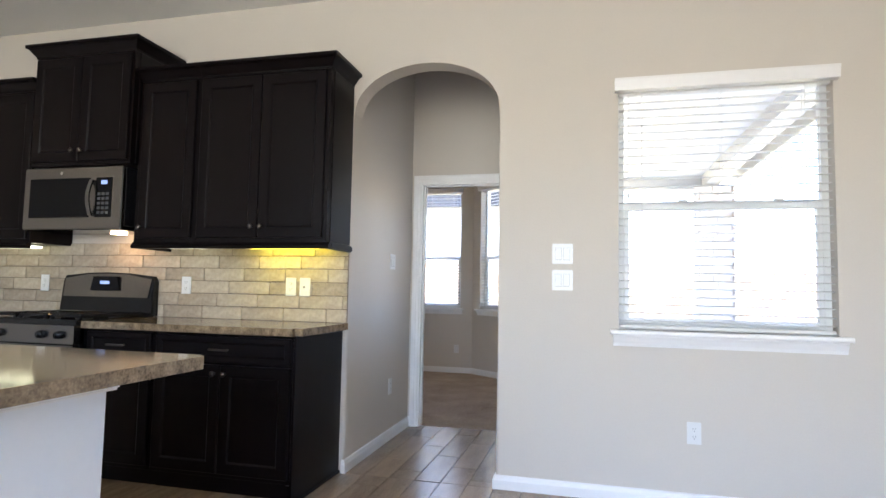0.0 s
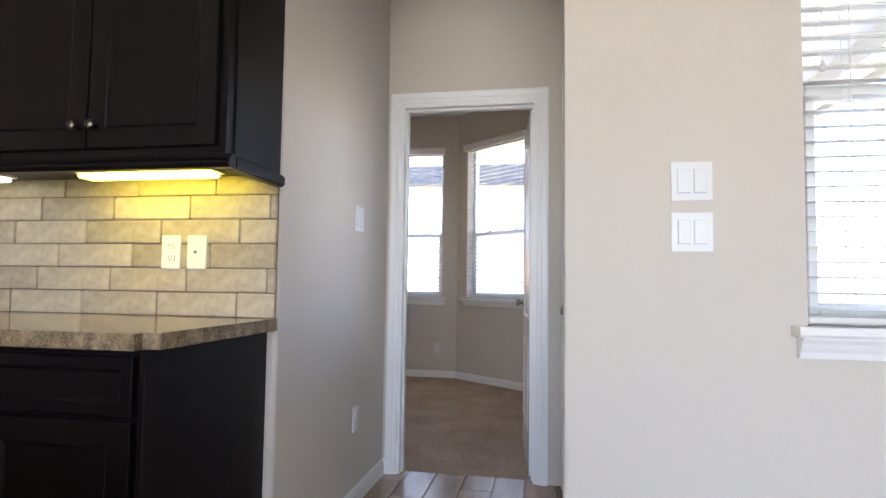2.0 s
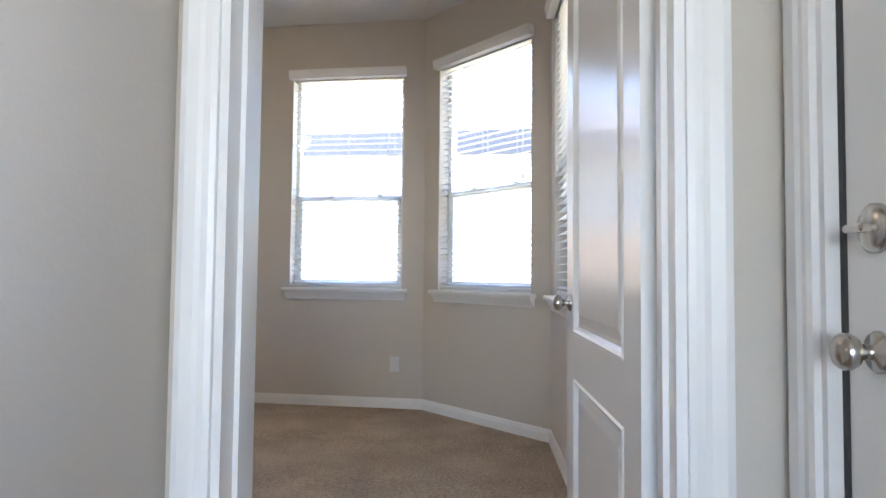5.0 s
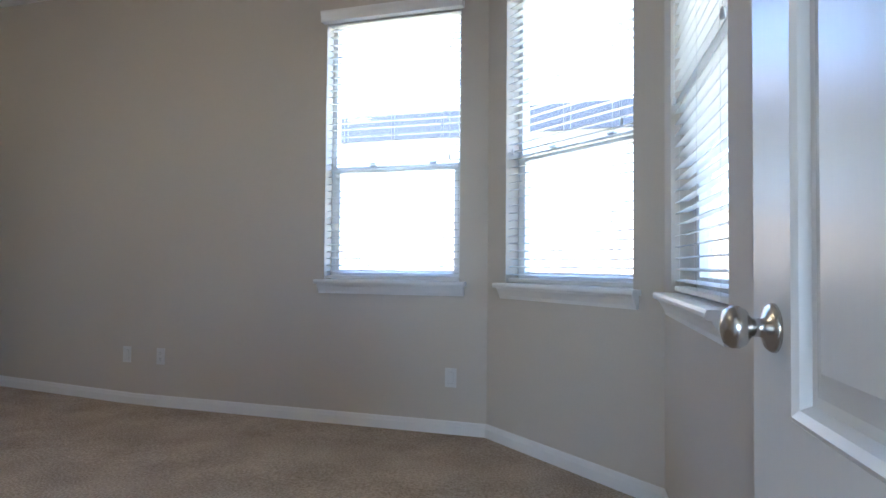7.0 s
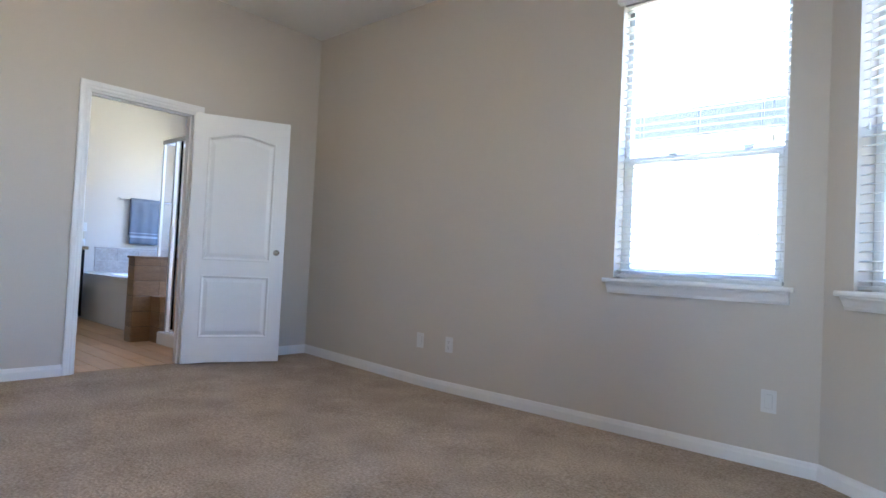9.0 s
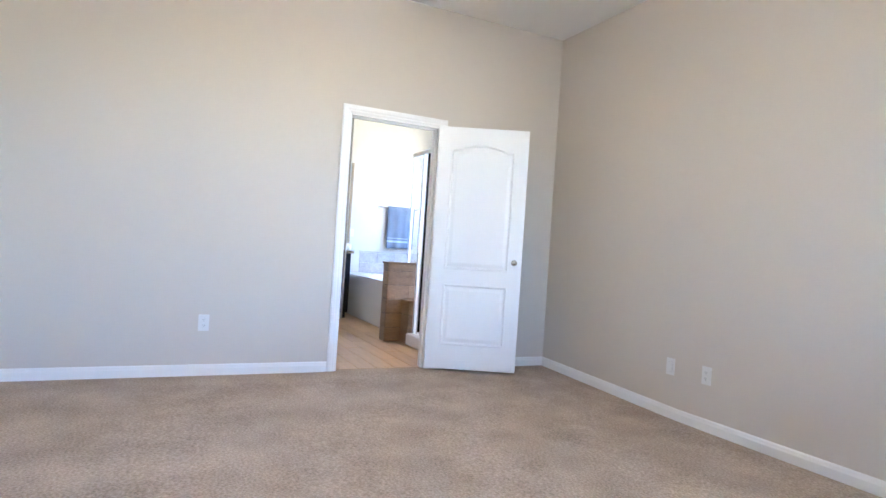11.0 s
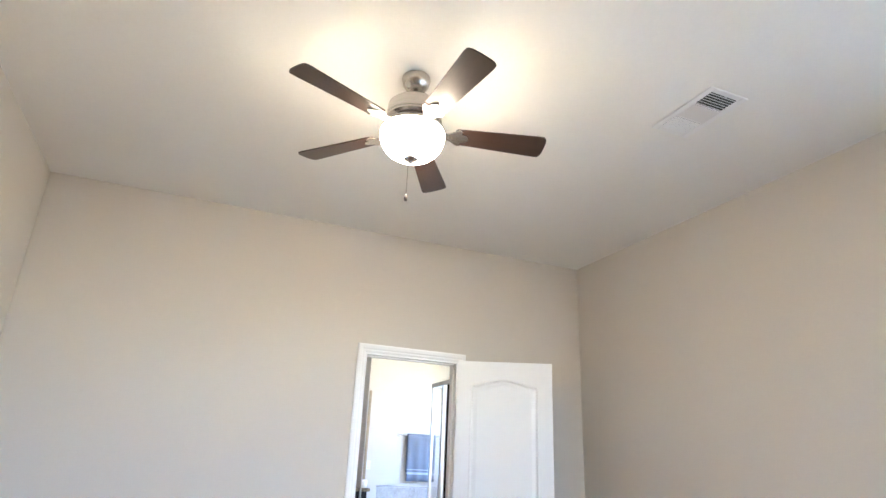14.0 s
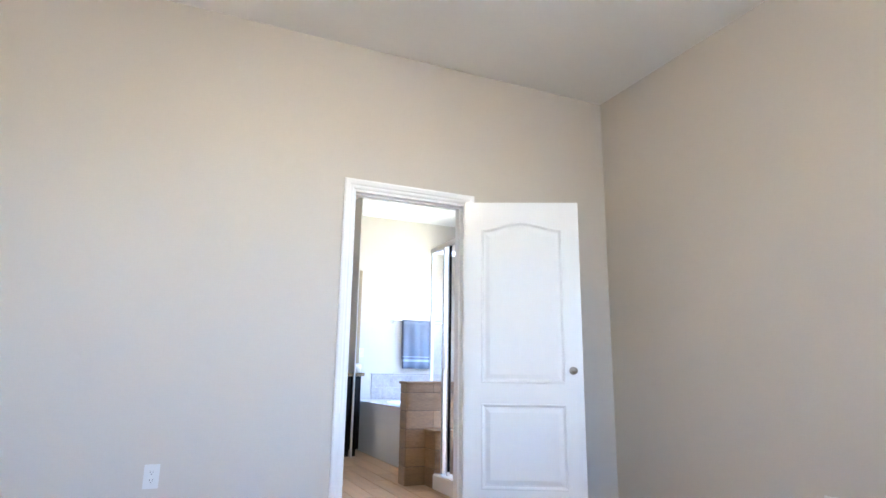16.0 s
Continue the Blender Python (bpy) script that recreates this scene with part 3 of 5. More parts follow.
# ---------------------------------------------------------------- windows with blinds
def window(name, m, o, thick, rail, tilt, label):
    """A single-hung window in the opening o of a wall at m, with sill, apron, valance and blind."""
    u0, u1, z0, z1 = o
    w = u1 - u0
    t = thing(name, m, label, "window", kind="structure")
    y0 = thick - 0.055
    fw = 0.035
    for nm, a, b in (("window_frame", (u0, y0, z0), (u0 + fw, thick, z1)), ("window_frame", (u1 - fw, y0, z0), (u1, thick, z1)),
                     ("window_frame", (u0 + fw, y0, z0), (u1 - fw, thick, z0 + fw)), ("window_frame", (u0 + fw, y0, z1 - fw), (u1 - fw, thick, z1))):
        part(nm, box(a, b, 0.003), VINYL, t)
    part("meeting_rail", box((u0 + fw, y0 - 0.006, rail - 0.022), (u1 - fw, thick - 0.012, rail + 0.022), 0.004), VINYL, t)
    for x in (u0 + fw, u1 - fw - 0.028):
        part("sash_stile", box((x, y0 - 0.004, z0 + fw), (x + 0.028, thick - 0.02, rail - 0.022), 0.003), VINYL, t)
    part("sash_rail", box((u0 + fw + 0.028, y0 - 0.004, z0 + fw), (u1 - fw - 0.028, thick - 0.02, z0 + fw + 0.035), 0.003), VINYL, t)
    for a, b in ((z0 + fw + 0.035, rail - 0.022), (rail + 0.022, z1 - fw)):
        p = part("pane", box((u0 + fw, thick - 0.030, a), (u1 - fw, thick - 0.026, b)), GLASS, t)
        p.visible_shadow = False
    for x in (u0 + 0.3 * w, u0 + 0.75 * w):
        part("sash_lock", box((x, y0 - 0.02, rail + 0.022), (x + 0.05, y0 + 0.006, rail + 0.036), 0.004), VINYL, t)
    # stool and apron
    part("window_sill", sweep([(-y0, z0 + 0.005), (-y0, z0 + 0.0005), (0.003, z0 + 0.0005), (0.003, z0 + 0.005)], u0 - 0.0, u1 + 0.0), TRIM, t)
    part("stool", sweep([(0.0035, z0 - 0.022), (0.060, z0 - 0.022), (0.0645, z0 - 0.016), (0.0645, z0 - 0.005), (0.060, z0 + 0.0045), (0.0035, z0 + 0.0045)], u0 - 0.045, u1 + 0.045), TRIM, t)
    part("apron", sweep([(0, z0 - 0.022), (0.045, z0 - 0.022), (0.045, z0 - 0.030), (0.036, z0 - 0.042), (0.030, z0 - 0.055), (0.022, z0 - 0.068), (0.018, z0 - 0.085), (0, z0 - 0.085)], u0 - 0.03, u1 + 0.03), TRIM, t)
    # blind: a thing of its own
    b = thing("window_blind", m, "white two-inch slatted blind lowered with open slats", "blind", "window blinds")
    part("valance", sweep([(0.0, z1 - 0.038), (0.050, z1 - 0.038), (0.056, z1 - 0.004), (0.062, z1 + 0.018), (0.062, z1 + 0.030), (0.0, z1 + 0.030)], u0 - 0.02, u1 + 0.02), TRIM, b)
    part("head_rail", box((u0 + 0.006, 0.012, z1 - 0.045), (u1 - 0.006, 0.062, z1 - 0.002)), BLIND, b)
    pitch = 0.0445
    me = None
    z = z0 + 0.055
    while z < z1 - 0.06:
        if me is None:
            bm = bmesh.new()
            prof = [(-0.025, 0.0), (-0.012, 0.0022), (0.0, 0.003), (0.012, 0.0022), (0.025, 0.0), (0.025, -0.0025), (0.0, 0.0004), (-0.025, -0.0025)]
            a = [bm.verts.new((u0 + 0.008, y, q)) for y, q in prof]
            c = [bm.verts.new((u1 - 0.008, y, q)) for y, q in prof]
            bm.faces.new(a), bm.faces.new(c)
            for i in range(len(a)):
                j = (i + 1) % len(a)
                bm.faces.new((a[i], a[j], c[j], c[i]))
            s = part("slat", bm, BLIND, b, m=pose(0, 0.037, z, tilt))
            me = s.data
        else:
            s = new("slat", me)
            s.parent = b
            s.matrix_basis = pose(0, 0.037, z, tilt + random.uniform(-1.2, 1.2), random.uniform(-0.08, 0.08))
        z += pitch
    part("bottom_rail", box((u0 + 0.008, 0.012, z0 + 0.012), (u1 - 0.008, 0.062, z0 + 0.032), 0.003), BLIND, b)
    for x in (u0 + 0.13, (u0 + u1) / 2, u1 - 0.13):
        bm = bmesh.new()
        add_box(bm, (x - 0.001, 0.0105, z0 + 0.02), (x + 0.001, 0.0115, z1 - 0.04))
        add_box(bm, (x - 0.001, 0.0625, z0 + 0.02), (x + 0.001, 0.0635, z1 - 0.04))
        part("ladder_cord", bm, BLIND, b)
    for x, zz in ((u0 + 0.055, z0 + 0.78), (u1 - 0.07, z0 + 0.80)):
        part("pull_cord", lathe([(0.0012, zz), (0.0012, z1 - 0.05)], 6, pose(x, 0.004, 0)), BLIND, b)
        part("tassel", lathe([(0.0, zz - 0.04), (0.008, zz - 0.036), (0.006, zz - 0.01), (0.0, zz)], 10, pose(x, 0.004, 0)), BLIND, b)
    return t


mk, _ = wall_pose((1.10, 0), (4.2, 0))
window("window_1", mk, (0.549, 1.636, 0.926, 2.315), 0.14, 1.63, 4, "white single-hung kitchen window with moulded sill")
mf, _ = wall_pose((WEST, FAR), C1)
window("window_2", mf, W1, 0.15, 1.60, 8, "white single-hung bedroom window with moulded sill")
mb, _ = wall_pose(C1, C2)
window("window_3", mb, W2, 0.15, 1.60, 8, "white single-hung window in the angled bay wall")
me3, _ = wall_pose(C2, C3)
window("window_4", me3, W3, 0.15, 1.60, 8, "white single-hung window in the bay's side wall")


# ---------------------------------------------------------------- switches and outlets
def plate(name, m, kind, label):
    """A wall plate with its middle at the origin of m, -y towards the room."""
    w = 0.116 if kind == "double" else 0.072
    t = thing(name, m, label, "switch" if "switch" in name else "outlet")
    bm = box((-w / 2, -0.005, -0.058), (w / 2, 0.002, 0.058), 0.0018, 2)
    part("cover_plate", bm, PLATE, t)
    if kind in ("double", "rocker"):
        for x in ((-0.023, 0.023) if kind == "double" else (0,)):
            part("rocker", prism([(x - 0.0165, -0.034), (x + 0.0165, -0.034), (x + 0.0165, 0.034), (x - 0.0165, 0.034)], -0.0095, -0.004), PLATE, t, "white rocker paddle")
            # flat grey sheet draws the shaded gap round the paddle
            part("gap", box((x - 0.0178, -0.0056, -0.036), (x + 0.0178, -0.0049, 0.0352)), SLOTGREY, t)
    elif kind == "outlet":
        for z in (-0.02, 0.02):
            part("socket", lathe([(0.0, 0.0), (0.0165, 0.0), (0.0165, 0.0025), (0.0, 0.0025)], 20, pose(0, -0.0055, z, 90)), PLATE, t)
            for x in (-0.0065, 0.0065):
                part("slot", box((x - 0.001, -0.0087, z - 0.001), (x + 0.001, -0.0079, z + 0.008)), SLOT, t)
            part("slot", box((-0.002, -0.0087, z - 0.010), (0.002, -0.0079, z - 0.006)), SLOT, t)
    elif kind == "coax":
        part("jack", lathe([(0, 0), (0.005, 0), (0.005, 0.008), (0, 0.008)], 12, pose(0, -0.006, 0, 90)), NICKEL, t)
    for z in ((-0.049, 0.049) if kind != "outlet" else (0,)):
        part("screw", lathe([(0, 0), (0.003, 0), (0.003, 0.001), (0, 0.001)], 8, pose(0, -0.006, z, 90)), VINYL, t)
    return t


SLOTGREY = mat("shadow_gap_grey", (0.36, 0.36, 0.35), 0.6, bump=0)


def on_wall(p0, p1, x, y, z):
    m, _ = wall_pose(p0, p1)
    return Matrix.Translation((x, y, z)) @ m.to_3x3().to_4x4()


KP = ((0, 0), (1, 0))
plate("light_switch", on_wall(*KP, 1.34, 0, 1.352), "double", "white double rocker switch above another on the wall")
plate("light_switch", on_wall(*KP, 1.34, 0, 1.20), "double", "white double rocker switch below another on the wall")
plate("wall_outlet", on_wall(*KP, 2.035, 0, 0.392), "outlet", "white duplex outlet under the kitchen window")
plate("wall_outlet", on_wall(*KP, -0.368, -0.0125, 1.133), "outlet", "white duplex outlet on the backsplash")
plate("wall_outlet", on_wall(*KP, -0.270, -0.0125, 1.133), "coax", "white single-jack plate on the backsplash")
plate("wall_outlet", on_wall(*KP, -1.145, -0.0125, 1.13), "outlet", "white duplex outlet on the backsplash beside the range")
plate("wall_outlet", on_wall(*KP, -2.33, -0.0125, 1.13), "outlet", "white duplex outlet on the backsplash past the range")
HL = ((HX, 0.14), (HX, 1.31))
plate("light_switch", on_wall(*HL, HX, 0.835, 1.340), "double", "white double rocker switch on the hall wall")
plate("wall_outlet", on_wall(*HL, HX, 0.84, 0.395), "outlet", "white duplex outlet low on the hall wall")
FW = ((WEST, FAR), C1)
plate("wall_outlet", on_wall(*FW, -0.38, FAR, 0.285), "rocker", "white plate low on the wall under the window")
plate("wall_outlet", on_wall(*FW, -2.84, FAR, 0.30), "rocker", "white blank plate low on the bedroom wall")
plate("wall_outlet", on_wall(*FW, -2.54, FAR, 0.30), "outlet", "white duplex outlet low on the bedroom wall")
WW = ((WEST, SOUTH), (WEST, FAR))
plate("wall_outlet", on_wall(*WW, WEST, 1.97, 0.375), "outlet", "white duplex outlet on the wall by the bathroom door")


# ---------------------------------------------------------------- kitchen
def shaker_door(parent, x0, x1, z0, z1, y, knob=None, pull=False):
    """A recessed-panel cabinet front whose outer face is at y (towards -y)."""
    r = 0.058 if z1 - z0 > 0.25 else 0.03
    bm = bmesh.new()
    loops = []
    for e, d in ((0, 0.020), (0, 0.003), (0.003, 0), (r, 0), (r + 0.004, 0.003), (r + 0.010, 0.009)):
        loops.append([bm.verts.new((x, y + d, z)) for x, z in ((x0 + e, z0 + e), (x1 - e, z0 + e), (x1 - e, z1 - e), (x0 + e, z1 - e))])
    for p, q in zip(loops, loops[1:]):
        for i in range(4):
            j = (i + 1) % 4
            bm.faces.new((p[i], p[j], q[j], q[i]))
    bm.faces.new(loops[-1])
    bm.faces.new(loops[0])
    d = part("drawer_front" if pull else "cabinet_door", bm, ESPRESSO, parent)
    if knob:
        part("knob", lathe([(0.0, 0), (0.008, 0), (0.006, 0.012), (0.014, 0.018), (0.016, 0.024), (0.012, 0.030), (0, 0.031)], 16, pose(knob[0], y, knob[1], 90)), BRONZE, d, "dark bronze knob", smooth=True)
    if pull:
        c = (x0 + x1) / 2
        z = (z0 + z1) / 2
        bm = bmesh.new()
        for s in (-1, 1):
            add_lathe(bm, [(0.005, 0), (0.005, 0.024)], 10, pose(c + s * 0.045, y, z, 90))
        add_box(bm, (c - 0.06, y - 0.031, z - 0.006), (c + 0.06, y - 0.022, z + 0.006), 0.003)
        part("pull_handle", bm, BRONZE, d, "bronze bar pull")
    return d


CROWN = [(0, 0), (0.006, 0), (0.008, 0.012), (0.018, 0.024), (0.034, 0.048), (0.044, 0.058), (0.055, 0.062), (0.055, 0.082), (0, 0.082)]


def crown_ring(x0, x1, d, z, lo=True, ro=True):
    """Crown moulding round the front and the open ends of a wall cabinet, mitred at the corners."""
    bm = bmesh.new()
    rows = []
    for e, k in CROWN:
        a = x0 - (e if lo else 0)
        b = x1 + (e if ro else 0)
        rows.append([bm.verts.new(p) for p in ((a, -0.001, z + k), (a, -d - e, z + k), (b, -d - e, z + k), (b, -0.001, z + k))])
    for p, q in zip(rows, rows[1:] + rows[:1]):
        for i in range(3):
            bm.faces.new((p[i], p[i + 1], q[i + 1], q[i]))
    return bm


def wall_cabinet(x0, x1, z0, z1, d, doors, label, lo=False, ro=False, rail=True, crown=True):
    t = thing("wall_cabinet", Matrix(), label, "cabinet", "kitchen wall cabinets")
    part("cabinet_body", box((x0, -0.001, z0), (x1, -d, z1), 0.001), ESPRESSO, t)
    for a, b, kx in doors:
        shaker_door(t, a, b, z0 + 0.025, z1 - 0.02, -d - 0.021, (kx, z0 + 0.09))
    if ro:
        part("end_panel", box((x1, -0.002, z0 + 0.004), (x1 + 0.006, -d + 0.04, z1 - 0.004), 0.002), ESPRESSO, t)
    if rail:
        bm = sweep([(d - 0.015, z0 - 0.040), (d + 0.018, z0 - 0.040), (d + 0.026, z0 - 0.030), (d + 0.026, z0 - 0.022), (d + 0.014, z0 - 0.010), (d + 0.010, z0), (d - 0.015, z0)], x0, x1 + (0.026 if ro else 0))
        part("light_rail", bm, ESPRESSO, t)
        if ro:
            part("light_rail", box((x1 - 0.01, -0.002, z0 - 0.04), (x1 + 0.026, -d + 0.015, z0 - 0.002), 0.006, 2), ESPRESSO, t)
        if lo:
            part("light_rail", box((x0 - 0.0, -0.002, z0 - 0.04), (x0 + 0.02, -d + 0.015, z0 - 0.002), 0.004), ESPRESSO, t)
    if crown:
        part("crown_moulding", crown_ring(x0, x1, d, z1 - 0.004, lo, ro), ESPRESSO, t)
    return t


UB, UT, UD = 1.395, 2.425, 0.335
XR = 0.018
wall_cabinet(-0.85, XR, UB, UT, UD, [(-0.838, -0.424, -0.452), (-0.418, -0.004, -0.390)], "tall espresso wood wall cabinet with two doors", ro=True)
wall_cabinet(-1.30, -0.852, UB, UT, UD, [(-1.262, -0.880, -1.235)], "espresso wood wall cabinet with a single door", lo=True)
wall_cabinet(-2.075, -1.302, 1.885, 2.615, 0.40, [(-2.060, -1.692, -1.72), (-1.686, -1.317, -1.655)], "raised espresso wood cabinet above the microwave", lo=True, ro=True, rail=False)
wall_cabinet(-3.10, -2.125, UB, UT, UD, [(-3.08, -2.62, -2.65), (-2.61, -2.145, -2.58)], "espresso wood wall cabinet past the range", ro=False, lo=True)


def under_light(x0, x1, m, watts_label):
    t = thing("under_cabinet_light", pose(0, 0, UB), watts_label, "light", "under-cabinet lights")
    part("housing", box((x0, -0.10, -0.012), (x1, -0.19, 0.0), 0.002), PLATE, t)
    part("diffuser", box((x0 + 0.01, -0.108, -0.026), (x1 - 0.01, -0.182, -0.012), 0.006, 2), m, t, "glowing tube")


under_light(-0.62, -0.12, UNDER_Y, "slim under-cabinet light glowing yellow")
under_light(-1.22, -0.92, UNDER_W, "slim under-cabinet light glowing pale white")
under_light(-2.75, -2.25, UNDER_W, "slim under-cabinet light glowing pale white")


def microwave():
    t = thing("microwave", pose(-2.135, -0.002, 1.475), "stainless over-the-range microwave with a black glass door", "microwave")
    w, h, d = 0.775, 0.40, 0.385
    part("case", box((0, 0, 0.02), (w, -d + 0.03, h), 0.003), BLACK, t)
    f = part("door", box((0, -d + 0.03, 0.0), (w, -d, h), 0.006, 2), STEEL, t, "brushed steel front")
    part("window", box((0.05, -d - 0.004, 0.075), (0.53, -d + 0.002, h - 0.07), 0.003), BLACKGLASS, f)
    part("control_panel", box((0.575, -d - 0.004, 0.075), (0.70, -d + 0.002, h - 0.07), 0.003), BLACKGLASS, f)
    part("display", box((0.618, -d - 0.006, h - 0.115), (0.665, -d - 0.003, h - 0.09)), DISPLAY, f, "small lit clock display")
    for r in range(5):
        for c in range(3):
            part("button", box((0.595 + c * 0.032, -d - 0.006, 0.095 + r * 0.03), (0.617 + c * 0.032, -d - 0.003, 0.112 + r * 0.03)), SLOT2, f)
    hb = bmesh.new()
    n = 14
    for i in range(n):
        a, b = i / n, (i + 1) / n
        za, zb = 0.085 + a * (h - 0.17), 0.085 + b * (h - 0.17)
        da, db = 0.018 + 0.028 * math.sin(math.pi * a), 0.018 + 0.028 * math.sin(math.pi * b)
        v = [hb.verts.new(p) for p in ((0.54, -d - da, za), (0.565, -d - da, za), (0.565, -d - db, zb), (0.54, -d - db, zb),
                                       (0.54, -d - da + 0.012, za), (0.565, -d - da + 0.012, za), (0.565, -d - db + 0.012, zb), (0.54, -d - db + 0.012, zb))]
        for q in ((0, 1, 2, 3), (4, 5, 6, 7), (0, 3, 7, 4), (1, 2, 6, 5)):
            hb.faces.new([v[k] for k in q])
    bmesh.ops.remove_doubles(hb, verts=hb.verts, dist=1e-5)
    part("handle", hb, STEEL, f, "curved steel handle")
    for z in (0.095, h - 0.105):
        part("handle_post", box((0.545, -d - 0.022, z - 0.008), (0.560, -d, z + 0.008)), STEEL, f)
    part("vent_grille", box((0.02, -d + 0.02, -0.004), (w - 0.02, -0.05, 0.02), 0.004), BLACK, t)
    part("surface_light", lathe([(0, 0), (0.05, 0), (0.05, 0.008), (0, 0.008)], 20, pose(0.56, -0.16, -0.012)), UNDER_O, t, "lit warm cooktop lamp")
    part("badge", lathe([(0, 0), (0.011, 0), (0.011, 0.002), (0, 0.002)], 16, pose(0.30, -d, h - 0.035, 90)), CHROME, f)


SLOT2 = mat("grey_key", (0.05, 0.05, 0.055), 0.4, bump=0)
microwave()


def gas_range():
    t = thing("gas_range", pose(-2.118, -0.005, 0), "black and stainless gas range with cast-iron grates", "range")
    w = 0.756
    part("body", box((0, -0.03, 0.09), (w, -0.63, 0.885), 0.004), BLACK, t)
    part("oven_door", box((0.01, -0.632, 0.24), (w - 0.01, -0.665, 0.77), 0.006, 2), STEEL, t)
    part("oven_window", box((0.12, -0.668, 0.35), (w - 0.12, -0.664, 0.62), 0.003), BLACKGLASS, t)
    part("oven_handle", lathe([(0.013, 0.05), (0.013, w - 0.05)], 14, pose(0, -0.71, 0.72, 0, 90)), STEEL, t, smooth=True)
    part("control_strip", prism([(0, 0.78), (w, 0.78), (w, 0.885), (0, 0.885)], -0.672, -0.60), STEEL, t)
    for x in (0.09, 0.22, 0.53, 0.66):
        part("burner_knob", lathe([(0, 0), (0.024, 0), (0.021, 0.028), (0, 0.03)], 18, pose(x, -0.672, 0.832, 90)), BLACK, t, smooth=True)
    part("drawer", box((0.01, -0.632, 0.10), (w - 0.01, -0.66, 0.225), 0.005), STEEL, t)
    part("cooktop", box((0, -0.03, 0.885), (w, -0.655, 0.918), 0.008, 2), BLACK, t)
    for gx in (0.03, 0.27, 0.51):
        bm = bmesh.new()
        gw = 0.215
        for x in (gx, gx + gw - 0.012):
            add_box(bm, (x, -0.11, 0.925), (x + 0.012, -0.60, 0.942), 0.002)
        for k in range(5):
            y = -0.11 - k * 0.1195
            add_box(bm, (gx, y, 0.927), (gx + gw, y - 0.012, 0.944), 0.002)
        for x in (gx, gx + gw - 0.012):
            for y in (-0.11, -0.588):
                add_box(bm, (x, y, 0.916), (x + 0.012, y - 0.012, 0.93))
        part("grate", bm, BLACK, t, "black cast-iron grate")
        for y in (-0.22, -0.47):
            part("burner", lathe([(0, 0.918), (0.045, 0.918), (0.045, 0.926), (0.030, 0.930), (0, 0.930)], 20, pose(gx + gw / 2, y, 0)), SLOT, t)
    # back guard, leaning, with rounded shoulders
    prof = [(0.0, 0.918), (w, 0.918), (w, 1.15), (w - 0.02, 1.185), (w * 0.72, 1.205), (w * 0.5, 1.21), (w * 0.28, 1.205), (0.02, 1.185), (0, 1.15)]
    bm = prism(prof, -0.012, -0.075)
    for v in bm.verts:
        if v.co.z > 1.0 and v.co.y < -0.05:
            v.co.y += 0.025
    part("back_guard", bm, BLACK, t)
    out = [(0.03, 1.04), (w - 0.03, 1.04), (w - 0.02, 1.165), (w * 0.72, 1.195), (w * 0.5, 1.20), (w * 0.28, 1.195), (0.02, 1.165)]
    bm = prism(out, -0.045, -0.079)
    for v in bm.verts:
        if v.co.z > 1.1 and v.co.y < -0.05:
            v.co.y += 0.022
    part("guard_panel", bm, STEEL, t, "brushed steel control panel")
    part("clock_panel", prism([(w * 0.34, 1.085), (w * 0.66, 1.085), (w * 0.63, 1.18), (w * 0.37, 1.18)], -0.05, -0.081), BLACKGLASS, t)
    part("display", box((w * 0.45, -0.0835, 1.128), (w * 0.55, -0.0805, 1.15)), DISPLAY, t, "small lit clock display")


gas_range()


def base_cabinet(x0, x1, fronts, label, end=False):
    t = thing("base_cabinet", Matrix(), label, "cabinet", "kitchen base cabinets")
    part("cabinet_body", box((x0, -0.002, 0.10), (x1, -0.585, 0.872), 0.001), ESPRESSO, t)
    part("toe_kick", box((x0, -0.002, 0.0), (x1, -0.52 if not end else -0.525, 0.10)), ESPRESSO, t)
    for kind, a, b, z0, z1, kx in fronts:
        shaker_door(t, a, b, z0, z1, -0.607, (kx, z1 - 0.045) if kx is not None else None, kind == "drawer")
    if end:
        part("end_panel", box((x1, -0.002, 0.0), (x1 + 0.014, -0.600, 0.872), 0.002), ESPRESSO, t)
        part("toe_skirt", box((x1 - 0.02, -0.525, 0.0), (x1 + 0.014, -0.60, 0.10)), ESPRESSO, t)
        part("shoe_moulding", box((x1 + 0.014, -0.002, 0), (x1 + 0.024, -0.605, 0.018), 0.004, 2), ESPRESSO, t)


base_cabinet(-0.885, -0.02, [("drawer", -0.868, -0.036, 0.715, 0.855, None), ("door", -0.868, -0.455, 0.125, 0.700, -0.485), ("door", -0.449, -0.036, 0.125, 0.700, -0.419)],
             "espresso wood base cabinet with a wide drawer and two doors", True)
base_cabinet(-1.357, -0.887, [("drawer", -1.34, -0.905, 0.715, 0.855, None), ("door", -1.34, -0.905, 0.125, 0.700, -0.94)], "espresso wood base cabinet with drawer and door")
base_cabinet(-3.10, -2.125, [("drawer", -3.08, -2.145, 0.715, 0.855, None), ("door", -3.08, -2.62, 0.125, 0.700, -2.65), ("door", -2.61, -2.145, 0.125, 0.700, -2.58)], "espresso wood base cabinet past the range")


